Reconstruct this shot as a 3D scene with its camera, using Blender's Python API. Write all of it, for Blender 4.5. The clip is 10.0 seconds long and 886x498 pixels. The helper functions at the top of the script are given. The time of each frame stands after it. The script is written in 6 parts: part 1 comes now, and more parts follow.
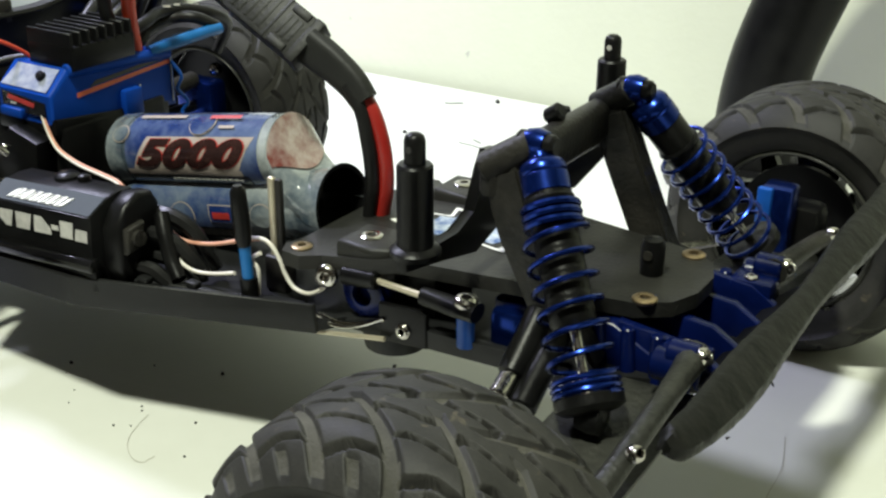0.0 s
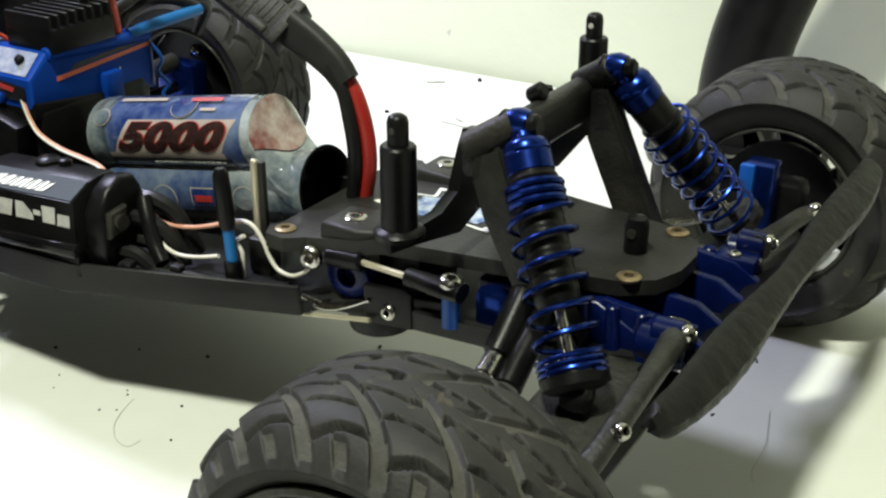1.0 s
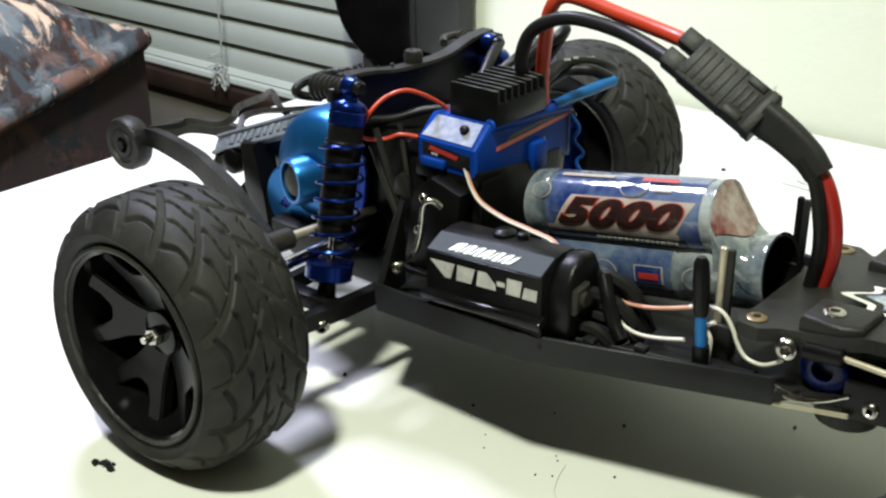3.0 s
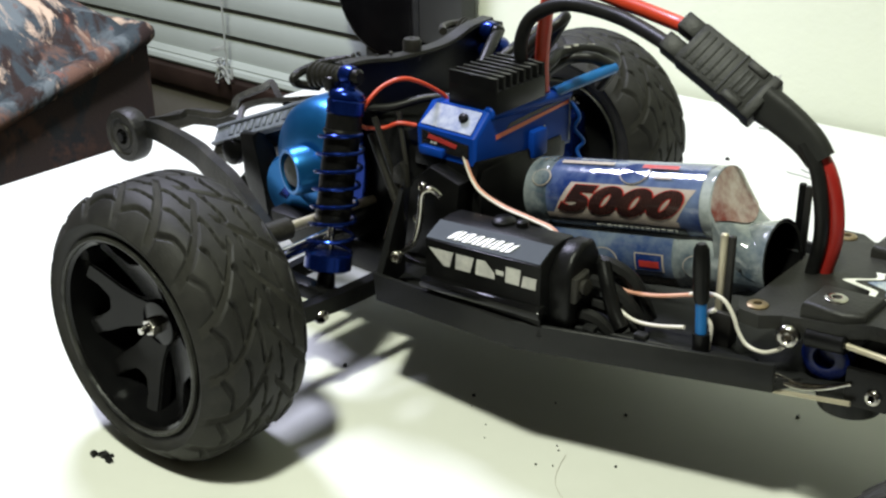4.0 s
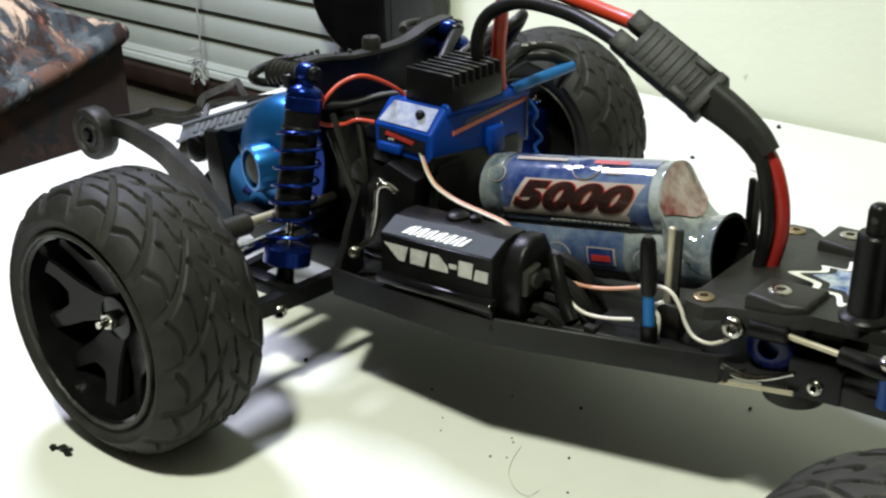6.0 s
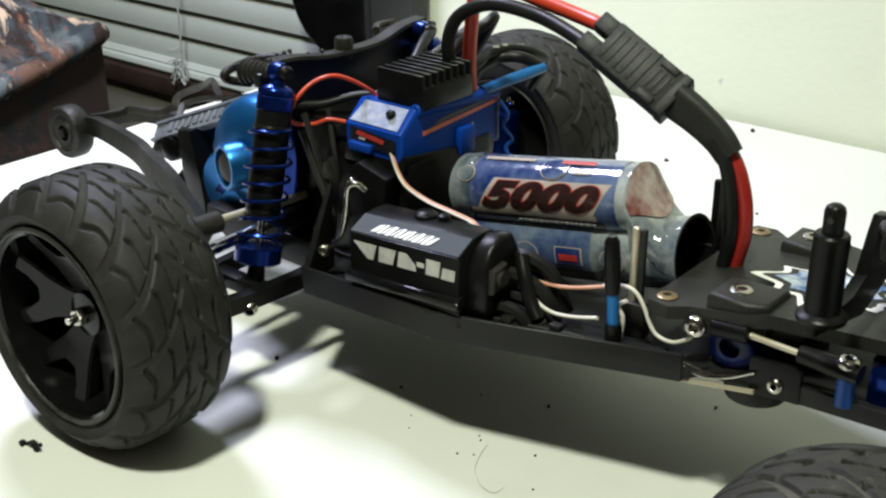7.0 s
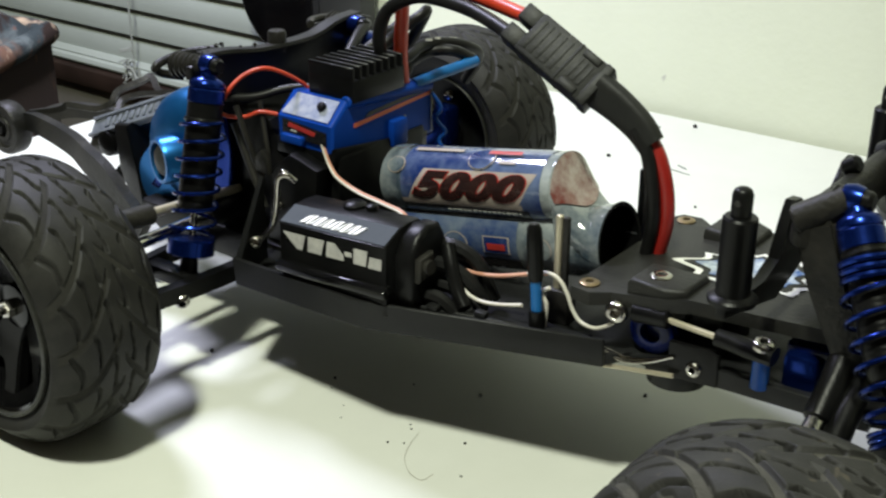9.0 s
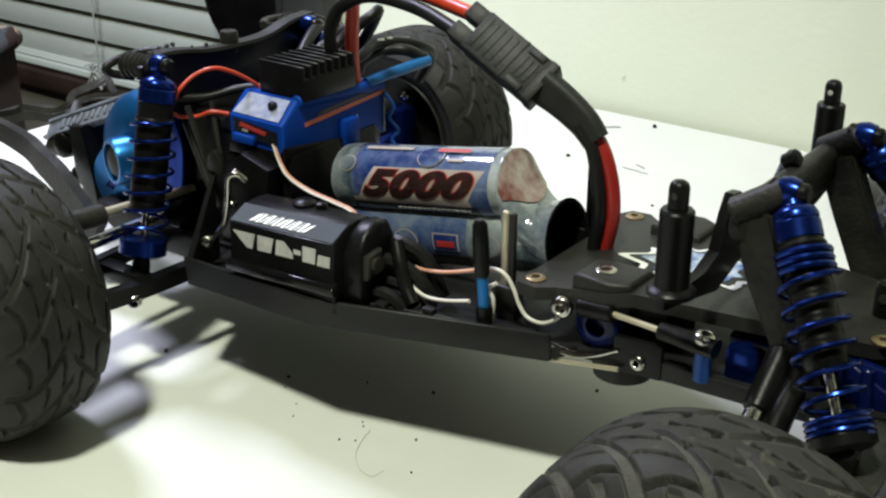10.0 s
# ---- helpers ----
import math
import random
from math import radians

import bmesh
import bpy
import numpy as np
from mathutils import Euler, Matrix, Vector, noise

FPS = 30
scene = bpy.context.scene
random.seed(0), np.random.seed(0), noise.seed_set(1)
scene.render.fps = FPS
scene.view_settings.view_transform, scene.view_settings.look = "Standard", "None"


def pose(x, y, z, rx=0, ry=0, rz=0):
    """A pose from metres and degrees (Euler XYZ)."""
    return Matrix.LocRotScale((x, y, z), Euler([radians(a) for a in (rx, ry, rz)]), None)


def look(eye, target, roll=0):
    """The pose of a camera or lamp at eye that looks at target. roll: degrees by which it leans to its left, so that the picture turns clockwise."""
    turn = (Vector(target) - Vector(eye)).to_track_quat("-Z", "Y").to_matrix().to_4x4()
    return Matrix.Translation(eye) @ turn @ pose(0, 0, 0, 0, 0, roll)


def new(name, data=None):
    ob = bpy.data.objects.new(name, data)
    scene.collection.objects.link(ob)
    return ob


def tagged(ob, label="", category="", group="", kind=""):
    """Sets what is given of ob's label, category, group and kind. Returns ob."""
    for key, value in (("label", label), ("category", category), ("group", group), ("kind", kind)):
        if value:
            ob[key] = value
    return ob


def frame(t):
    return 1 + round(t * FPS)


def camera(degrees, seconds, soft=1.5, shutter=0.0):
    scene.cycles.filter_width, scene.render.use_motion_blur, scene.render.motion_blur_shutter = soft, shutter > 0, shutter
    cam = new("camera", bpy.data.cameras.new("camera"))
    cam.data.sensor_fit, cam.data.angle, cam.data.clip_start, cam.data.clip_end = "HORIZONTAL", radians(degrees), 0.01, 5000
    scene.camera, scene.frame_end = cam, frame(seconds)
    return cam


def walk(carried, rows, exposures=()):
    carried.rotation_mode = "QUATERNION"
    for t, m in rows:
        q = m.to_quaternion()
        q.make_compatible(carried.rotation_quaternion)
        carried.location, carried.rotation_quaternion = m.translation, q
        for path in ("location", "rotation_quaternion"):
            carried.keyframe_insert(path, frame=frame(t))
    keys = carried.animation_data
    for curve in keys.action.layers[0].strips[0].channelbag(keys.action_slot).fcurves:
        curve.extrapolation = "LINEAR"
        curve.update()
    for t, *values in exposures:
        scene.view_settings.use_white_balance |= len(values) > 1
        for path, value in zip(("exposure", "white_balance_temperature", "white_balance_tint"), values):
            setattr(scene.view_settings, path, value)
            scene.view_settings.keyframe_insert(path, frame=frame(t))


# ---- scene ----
cam = camera(39.86, 10.0, soft=2.35, shutter=0.6)
PATH = [
    (0, pose(0.3878, -0.2964, 0.2178, 66.42, -0.22, 32.60)),
    (0.5, pose(0.3877, -0.2957, 0.2176, 65.83, -0.37, 31.95)),
    (1, pose(0.3875, -0.2963, 0.2184, 65.40, 0.10, 31.61)),
    (1.5, pose(0.3849, -0.2993, 0.2199, 65.17, -0.08, 31.90)),
    (1.7, pose(0.3780, -0.3073, 0.2238, 65.14, -0.08, 33.37)),
    (1.8, pose(0.3713, -0.3119, 0.2283, 65.24, 0.28, 34.06)),
    (1.9, pose(0.3627, -0.3181, 0.2315, 65.33, 0.15, 34.50)),
    (2, pose(0.3548, -0.3257, 0.2338, 65.81, -0.28, 35.01)),
    (2.1, pose(0.3475, -0.3273, 0.2396, 65.35, -0.52, 36.50)),
    (2.3, pose(0.3336, -0.3373, 0.2447, 65.96, -0.17, 38.13)),
    (2.5, pose(0.3139, -0.3488, 0.2430, 66.33, -0.56, 38.61)),
    (2.7, pose(0.3109, -0.3503, 0.2429, 66.23, -0.01, 39.62)),
    (4, pose(0.3123, -0.3465, 0.2391, 65.83, 0.84, 40.22)),
    (4.5, pose(0.3142, -0.3456, 0.2397, 65.78, 1.06, 40.08)),
    (5, pose(0.3141, -0.3471, 0.2395, 65.98, 0.64, 40.31)),
    (5.5, pose(0.3190, -0.3450, 0.2384, 65.96, 0.89, 39.85)),
    (7, pose(0.3319, -0.3433, 0.2384, 66.13, 0.10, 39.17)),
    (7.5, pose(0.3350, -0.3426, 0.2382, 66.26, 0.26, 38.67)),
    (8, pose(0.3390, -0.3433, 0.2381, 66.29, 0.03, 38.15)),
    (8.5, pose(0.3412, -0.3418, 0.2371, 66.34, 0.17, 37.96)),
    (9, pose(0.3460, -0.3388, 0.2352, 66.33, -0.18, 37.68)),
    (9.5, pose(0.3518, -0.3362, 0.2331, 66.47, -0.40, 37.11)),
    (10, pose(0.3558, -0.3353, 0.2334, 66.60, -0.19, 36.56)),
]
walk(cam, PATH, exposures=((0.0, 0.11), (2.0, 0.10), (4.0, -0.01), (7.0, -0.11), (10.0, -0.20)))

# ---------------- world and lights ----------------
world = bpy.data.worlds.new("room_world")
world.use_nodes = True
scene.world = world
world.node_tree.nodes["Background"].inputs[0].default_value = (0.75, 0.85, 1.0, 1)
world.node_tree.nodes["Background"].inputs[1].default_value = 0.003

LAMP_AT = Vector((0.25, -0.64, 1.50))
SECOND_AT = Vector((-0.32, 0.08, 0.60))


def area_lamp(name, at, target, size, watts, colour):
    data = bpy.data.lights.new(name, "AREA")
    data.shape, data.size, data.energy, data.color = "DISK", size, watts, colour
    ob = new(name, data)
    ob.matrix_world = look(at, target)
    return ob


area_lamp("ceiling_bulb", LAMP_AT, (0.25, -0.639, 0), 0.16, 35.6, (0.955, 1.0, 0.825))
area_lamp("second_bulb", SECOND_AT, (-0.32, 0.079, 0), 0.16, 7.4, (0.735, 0.745, 0.98))
scene.view_settings.exposure = 0.0


# ---------------- materials ----------------
def material(name, base, rough=0.5, metal=0.0, second=None, scale=60.0, bump=0.0, bump_scale=400.0, coat=0.0, spec=0.5):
    """A surface with grain at two sizes: base and second colour mixed by noise, fine roughness and relief."""
    m = bpy.data.materials.new(name)
    m.use_nodes = True
    nt = m.node_tree
    bsdf = nt.nodes["Principled BSDF"]
    bsdf.inputs["Roughness"].default_value = rough
    bsdf.inputs["Metallic"].default_value = metal
    bsdf.inputs["Coat Weight"].default_value = coat
    bsdf.inputs["Coat Roughness"].default_value = 0.06
    bsdf.inputs["Specular IOR Level"].default_value = spec
    bsdf.inputs["Base Color"].default_value = (*base, 1)
    coord = nt.nodes.new("ShaderNodeTexCoord")
    if second is not None:
        n1 = nt.nodes.new("ShaderNodeTexNoise")
        n1.inputs["Scale"].default_value = scale
        n1.inputs["Detail"].default_value = 6
        n1.inputs["Roughness"].default_value = 0.65
        nt.links.new(coord.outputs["Object"], n1.inputs["Vector"])
        ramp = nt.nodes.new("ShaderNodeValToRGB")
        ramp.color_ramp.elements[0].position, ramp.color_ramp.elements[1].position = 0.38, 0.68
        ramp.color_ramp.elements[0].color = (*base, 1)
        ramp.color_ramp.elements[1].color = (*second, 1)
        nt.links.new(n1.outputs["Fac"], ramp.inputs["Fac"])
        nt.links.new(ramp.outputs["Color"], bsdf.inputs["Base Color"])
        add = nt.nodes.new("ShaderNodeMapRange")
        add.inputs["To Min"].default_value = max(0.02, rough - 0.1)
        add.inputs["To Max"].default_value = min(1.0, rough + 0.12)
        nt.links.new(n1.outputs["Fac"], add.inputs["Value"])
        nt.links.new(add.outputs["Result"], bsdf.inputs["Roughness"])
    if bump > 0:
        n2 = nt.nodes.new("ShaderNodeTexNoise")
        n2.inputs["Scale"].default_value = bump_scale
        n2.inputs["Detail"].default_value = 4
        nt.links.new(coord.outputs["Object"], n2.inputs["Vector"])
        b = nt.nodes.new("ShaderNodeBump")
        b.inputs["Strength"].default_value = bump
        b.inputs["Distance"].default_value = 0.001
        nt.links.new(n2.outputs["Fac"], b.inputs["Height"])
        nt.links.new(b.outputs["Normal"], bsdf.inputs["Normal"])
        nt.links.new(b.outputs["Normal"], bsdf.inputs["Coat Normal"])
    return m


M_TABLE = material("white_laminate", (0.645, 0.655, 0.605), 0.48, second=(0.60, 0.61, 0.56), scale=9, bump=0.05, bump_scale=900, spec=0.14)
M_WALL = material("wall_paint", (0.655, 0.682, 0.55), 0.75, second=(0.615, 0.642, 0.515), scale=5, bump=0.25, bump_scale=220)


def scuffed(m, colour, scale, low):
    """Sparse small smudges over a painted surface."""
    nt = m.node_tree
    bsdf = nt.nodes["Principled BSDF"]
    old = bsdf.inputs["Base Color"].links[0].from_socket
    coord = nt.nodes.new("ShaderNodeTexCoord")
    n = nt.nodes.new("ShaderNodeTexNoise")
    n.inputs["Scale"].default_value = scale
    n.inputs["Detail"].default_value = 3
    n.inputs["Distortion"].default_value = 0.8
    nt.links.new(coord.outputs["Object"], n.inputs["Vector"])
    ramp = nt.nodes.new("ShaderNodeValToRGB")
    ramp.color_ramp.elements[0].position, ramp.color_ramp.elements[1].position = low, low + 0.05
    nt.links.new(n.outputs["Fac"], ramp.inputs["Fac"])
    mix = nt.nodes.new("ShaderNodeMix")
    mix.data_type = "RGBA"
    nt.links.new(ramp.outputs["Color"], mix.inputs["Factor"])
    nt.links.new(old, mix.inputs["A"])
    mix.inputs["B"].default_value = (*colour, 1)
    nt.links.new(mix.outputs["Result"], bsdf.inputs["Base Color"])


scuffed(M_WALL, (0.42, 0.42, 0.38), 55, 0.735)
scuffed(M_TABLE, (0.58, 0.58, 0.54), 90, 0.745)
# ceiling is out of view; its lilac grey cools and lowers the fill
M_CEIL = material("ceiling_fill_tint", (0.52, 0.50, 0.53), 0.9, second=(0.48, 0.46, 0.49), scale=4)
# for walls out of view, kept dark so they bounce little light
M_ROOM = material("unseen_wall_dark", (0.20, 0.17, 0.14), 0.6, second=(0.15, 0.12, 0.1), scale=5, bump=0.1)
M_FLOOR = material("floor_carpet", (0.16, 0.12, 0.09), 0.95, second=(0.22, 0.17, 0.13), scale=40, bump=0.6, bump_scale=500)
M_BROWN = material("brown_wood", (0.016, 0.010, 0.0075), 0.5, second=(0.030, 0.018, 0.013), scale=14, bump=0.1, spec=0.2)
M_BLIND = material("blind_slat", (0.355, 0.39, 0.345), 0.5, second=(0.315, 0.35, 0.305), scale=6)
M_RUBBER = material("tyre_rubber", (0.0115, 0.0112, 0.0103), 0.55, second=(0.024, 0.0235, 0.021), scale=70, bump=0.12, bump_scale=1400, spec=0.2)
M_DUSTY = material("dusty_rubber", (0.017, 0.0165, 0.0145), 0.8, second=(0.033, 0.032, 0.0275), scale=60, bump=0.3, bump_scale=1200, spec=0.15)
M_BLACK = material("black_plastic", (0.0030, 0.0030, 0.0032), 0.32, second=(0.007, 0.007, 0.007), scale=70, bump=0.10, bump_scale=1500, spec=0.16)
M_WORN = material("worn_black_plastic", (0.007, 0.007, 0.0066), 0.42, second=(0.030, 0.028, 0.024), scale=45, bump=0.35, bump_scale=700, spec=0.2)
M_CHASSIS = material("chassis_plastic", (0.0075, 0.0078, 0.008), 0.42, second=(0.014, 0.0142, 0.0145), scale=35, bump=0.15, bump_scale=1200, spec=0.2)
M_GLOSS = material("glossy_black", (0.0026, 0.0026, 0.0030), 0.12, second=(0.0055, 0.0055, 0.0055), scale=50, spec=0.2)
M_BLUE = material("blue_anodised", (0.0042, 0.019, 0.14), 0.22, metal=0.85, second=(0.007, 0.027, 0.20), scale=60)
M_BLUEPL = material("blue_plastic", (0.0010, 0.0042, 0.036), 0.24, second=(0.0020, 0.0066, 0.060), scale=50, bump=0.05, spec=0.22)
M_CYAN = material("light_blue_anodised", (0.010, 0.105, 0.31), 0.30, metal=0.75, second=(0.014, 0.14, 0.38), scale=40)
M_RXBLUE = material("blue_case", (0.0035, 0.036, 0.25), 0.34, second=(0.005, 0.046, 0.29), scale=40, spec=0.06)
M_BRIGHT = material("bright_blue_plastic", (0.006, 0.065, 0.32), 0.35, second=(0.009, 0.085, 0.38), scale=60, spec=0.3)
M_STEEL = material("steel", (0.55, 0.53, 0.50), 0.16, metal=1.0, second=(0.32, 0.30, 0.27), scale=160, bump=0.15, bump_scale=900)
M_BRASS = material("brassy_screw", (0.36, 0.27, 0.16), 0.38, metal=0.9, second=(0.2, 0.15, 0.09), scale=300)
M_ROD = material("yellowed_rod", (0.55, 0.5, 0.38), 0.35, metal=0.6, second=(0.45, 0.4, 0.3), scale=150)
M_RED = material("red_wire", (0.26, 0.012, 0.009), 0.36, second=(0.33, 0.02, 0.014), scale=60)
M_ORANGE = material("orange_wire", (0.42, 0.035, 0.012), 0.36, second=(0.50, 0.05, 0.017), scale=60)
M_WIRE = material("black_wire", (0.006, 0.006, 0.006), 0.40, second=(0.012, 0.012, 0.012), scale=80, spec=0.25)
M_WHITEWIRE = material("white_wire", (0.66, 0.63, 0.57), 0.4, second=(0.58, 0.53, 0.47), scale=90)
M_PINKWIRE = material("pale_red_wire", (0.55, 0.25, 0.17), 0.45, second=(0.62, 0.36, 0.27), scale=90)
M_SINK = material("heat_sink_black", (0.0028, 0.0028, 0.0032), 0.32, second=(0.006, 0.006, 0.006), scale=80, spec=0.15)
M_GREYLAB = material("grey_sticker", (0.050, 0.057, 0.072), 0.62, second=(0.066, 0.075, 0.092), scale=30, spec=0.10)
M_SILVER = material("silver_print", (0.50, 0.49, 0.46), 0.4, second=(0.34, 0.33, 0.32), scale=200)
M_WHITE = material("white_print", (0.8, 0.8, 0.78), 0.4, second=(0.7, 0.7, 0.68), scale=200)
M_ORPRINT = material("orange_print", (0.65, 0.13, 0.04), 0.4, second=(0.55, 0.1, 0.03), scale=150)
M_REDPRINT = material("red_print", (0.42, 0.035, 0.03), 0.3, second=(0.34, 0.03, 0.025), scale=150, coat=0.5)
M_DKPRINT = material("dark_print", (0.018, 0.008, 0.008), 0.25, second=(0.035, 0.014, 0.012), scale=150, coat=0.5)
M_CELL = material("cell_wrap_blue", (0.020, 0.044, 0.14), 0.12, second=(0.19, 0.23, 0.27), scale=45, coat=1.0, bump=0.35, bump_scale=110)
# the pale second colour paints reflections on the clear wrap
M_CELLGREY = material("cell_wrap_grey_glints", (0.055, 0.078, 0.105), 0.12, second=(0.36, 0.39, 0.39), scale=42, coat=1.0, bump=0.75, bump_scale=130)
M_CELLPINK = material("cell_end_pink", (0.17, 0.050, 0.042), 0.16, second=(0.42, 0.36, 0.335), scale=95, coat=1.0, bump=0.35, bump_scale=160)
# lighter second colour stands for mottled highlights on the label
M_LABEL = material("label_blue_glints", (0.011, 0.027, 0.12), 0.12, second=(0.12, 0.16, 0.27), scale=55, coat=1.0, bump=0.3, bump_scale=110)
M_BEIGE = material("label_beige", (0.42, 0.36, 0.32), 0.25, second=(0.30, 0.255, 0.23), scale=90, coat=0.7)
M_STRIP = material("label_black", (0.008, 0.008, 0.009), 0.2, second=(0.014, 0.014, 0.014), scale=60, coat=0.6)
# pale blue-grey includes the bright reflection on the guard plate
M_GUARD = material("scuffed_grey_sheen", (0.095, 0.108, 0.13), 0.24, second=(0.20, 0.215, 0.245), scale=60, bump=0.25, bump_scale=800)
M_CHROME = material("polished_steel", (0.75, 0.73, 0.70), 0.07, metal=1.0, second=(0.6, 0.58, 0.55), scale=150)
M_BUMPER = material("scraped_plastic", (0.0030, 0.0032, 0.0032), 0.42, second=(0.0095, 0.0095, 0.0085), scale=70, bump=0.3, bump_scale=300, spec=0.14)
M_TAUPE = material("taupe_paint", (0.16, 0.15, 0.12), 0.8, second=(0.12, 0.11, 0.09), scale=8, bump=0.2, bump_scale=200)
M_CORD = material("blind_cord", (0.33, 0.345, 0.31), 0.7, second=(0.26, 0.275, 0.245), scale=60)
M_SHRINK = material("heat_shrink", (0.010, 0.0105, 0.010), 0.55, second=(0.017, 0.0175, 0.0165), scale=50, bump=0.12, bump_scale=600, spec=0.3)
M_SLEEVE = material("pale_blue_sleeve", (0.008, 0.11, 0.33), 0.36, second=(0.010, 0.125, 0.36), scale=60, spec=0.25)
M_TIP = material("dark_plug", (0.012, 0.011, 0.010), 0.5)
M_RUBBER_DRY = material("dry_tyre_rubber", (0.0162, 0.0160, 0.0148), 0.55, second=(0.031, 0.030, 0.0275), scale=60, bump=0.12, bump_scale=1300, spec=0.2)
M_DUST_DRY = material("dust_in_tread", (0.048, 0.047, 0.042), 0.85, second=(0.085, 0.082, 0.072), scale=60, bump=0.3, bump_scale=1200, spec=0.1)
M_PLATE = material("dusty_black_plastic", (0.009, 0.009, 0.0086), 0.45, second=(0.027, 0.0265, 0.0235), scale=26, bump=0.2, bump_scale=900, spec=0.25)
M_ARM = material("scuffed_grey_plastic", (0.011, 0.0115, 0.010), 0.42, second=(0.040, 0.040, 0.035), scale=70, bump=0.4, bump_scale=600, spec=0.25)
scuffed(M_RUBBER_DRY, (0.055, 0.048, 0.036), 260, 0.665)
scuffed(M_RUBBER_DRY, (0.26, 0.25, 0.22), 1100, 0.775)
M_SPLASH = material("blue_white_print", (0.012, 0.07, 0.26), 0.3, second=(0.62, 0.68, 0.72), scale=170, coat=0.4)
M_FOIL = material("foil_sticker", (0.46, 0.49, 0.58), 0.30, metal=0.35, second=(0.16, 0.20, 0.36), scale=150, coat=0.6)
M_CONN = material("black_nylon", (0.0065, 0.0068, 0.0062), 0.5, second=(0.013, 0.0132, 0.012), scale=60, bump=0.15, bump_scale=700, spec=0.3)
M_HAIR = material("fine_hair", (0.36, 0.33, 0.28), 0.6)
M_DARKGREY = material("dark_grey_plastic", (0.020, 0.021, 0.019), 0.55, second=(0.032, 0.032, 0.03), scale=12, spec=0.3)


def patterned_cloth(name, ground, patches, streaks, scale, stretch):
    """Printed upholstery: broad soft patches on a ground colour, with long pale streaks over them."""
    m = bpy.data.materials.new(name)
    m.use_nodes = True
    nt = m.node_tree
    bsdf = nt.nodes["Principled BSDF"]
    bsdf.inputs["Roughness"].default_value = 0.92
    bsdf.inputs["Specular IOR Level"].default_value = 0.15
    coord = nt.nodes.new("ShaderNodeTexCoord")
    last = None
    layers = [(ground, 0.0, 1.0, (1, 1, 1))] + [(c, low, scale, (1, 1, 1)) for c, low in patches] + [(c, low, scale * 1.25, stretch) for c, low in streaks]
    for k, (colour, low, size, shape) in enumerate(layers):
        if last is None:
            rgb = nt.nodes.new("ShaderNodeRGB")
            rgb.outputs[0].default_value = (*colour, 1)
            last = rgb.outputs[0]
            continue
        place = nt.nodes.new("ShaderNodeMapping")
        place.inputs["Location"].default_value = (3.1 * k, 1.7 * k, 0.9 * k)
        place.inputs["Rotation"].default_value = (0.2, 0.1, 0.6)
        place.inputs["Scale"].default_value = shape
        nt.links.new(coord.outputs["Object"], place.inputs["Vector"])
        n = nt.nodes.new("ShaderNodeTexNoise")
        n.inputs["Scale"].default_value = size
        n.inputs["Detail"].default_value = 7
        n.inputs["Roughness"].default_value = 0.62
        n.inputs["Distortion"].default_value = 0.5
        nt.links.new(place.outputs["Vector"], n.inputs["Vector"])
        ramp = nt.nodes.new("ShaderNodeValToRGB")
        ramp.color_ramp.elements[0].position, ramp.color_ramp.elements[1].position = low, low + 0.07
        nt.links.new(n.outputs["Fac"], ramp.inputs["Fac"])
        mix = nt.nodes.new("ShaderNodeMix")
        mix.data_type = "RGBA"
        nt.links.new(ramp.outputs["Color"], mix.inputs["Factor"])
        nt.links.new(last, mix.inputs["A"])
        mix.inputs["B"].default_value = (*colour, 1)
        last = mix.outputs["Result"]
    nt.links.new(last, bsdf.inputs["Base Color"])
    n2 = nt.nodes.new("ShaderNodeTexNoise")
    n2.inputs["Scale"].default_value = 700
    nt.links.new(coord.outputs["Object"], n2.inputs["Vector"])
    b = nt.nodes.new("ShaderNodeBump")
    b.inputs["Strength"].default_value = 0.5
    b.inputs["Distance"].default_value = 0.001
    nt.links.new(n2.outputs["Fac"], b.inputs["Height"])
    nt.links.new(b.outputs["Normal"], bsdf.inputs["Normal"])
    return m


M_CAMO = patterned_cloth("patterned_upholstery", (0.048, 0.060, 0.066), [((0.034, 0.023, 0.020), 0.47), ((0.125, 0.145, 0.15), 0.55), ((0.15, 0.085, 0.062), 0.54)], [((0.52, 0.39, 0.28), 0.55), ((0.21, 0.085, 0.055), 0.63)], 17, (0.55, 1.5, 1.0))
# darker copy of the upholstery, with the side's shade in its colours
M_CAMO_SHADED = patterned_cloth("shaded_upholstery", (0.048, 0.036, 0.033), [((0.085, 0.050, 0.040), 0.52), ((0.030, 0.032, 0.035), 0.54)], [((0.14, 0.070, 0.038), 0.62)], 20, (2.2, 2.2, 0.35))


# ---------------- mesh helpers ----------------
def finish(bm, sharp=38.0):
    bmesh.ops.recalc_face_normals(bm, faces=bm.faces)
    for f in bm.faces:
        f.smooth = True
    for e in bm.edges:
        e.smooth = not (len(e.link_faces) == 2 and e.calc_face_angle(0) > radians(sharp))


def mesh_of(name, bm, mats, sharp=38.0):
    finish(bm, sharp)
    me = bpy.data.meshes.new(name)
    bm.to_mesh(me)
    bm.free()
    for m in mats if isinstance(mats, (list, tuple)) else [mats]:
        me.materials.append(m)
    return me


def part(name, bm, mats, parent=None, label="", at=None, sharp=38.0):
    """Link a bmesh as one mesh object under a thing or a part."""
    ob = new(name, mesh_of(name, bm, mats, sharp))
    if at is not None:
        ob.matrix_basis = at
    ob.parent = parent
    if label:
        ob["label"] = label
    return ob


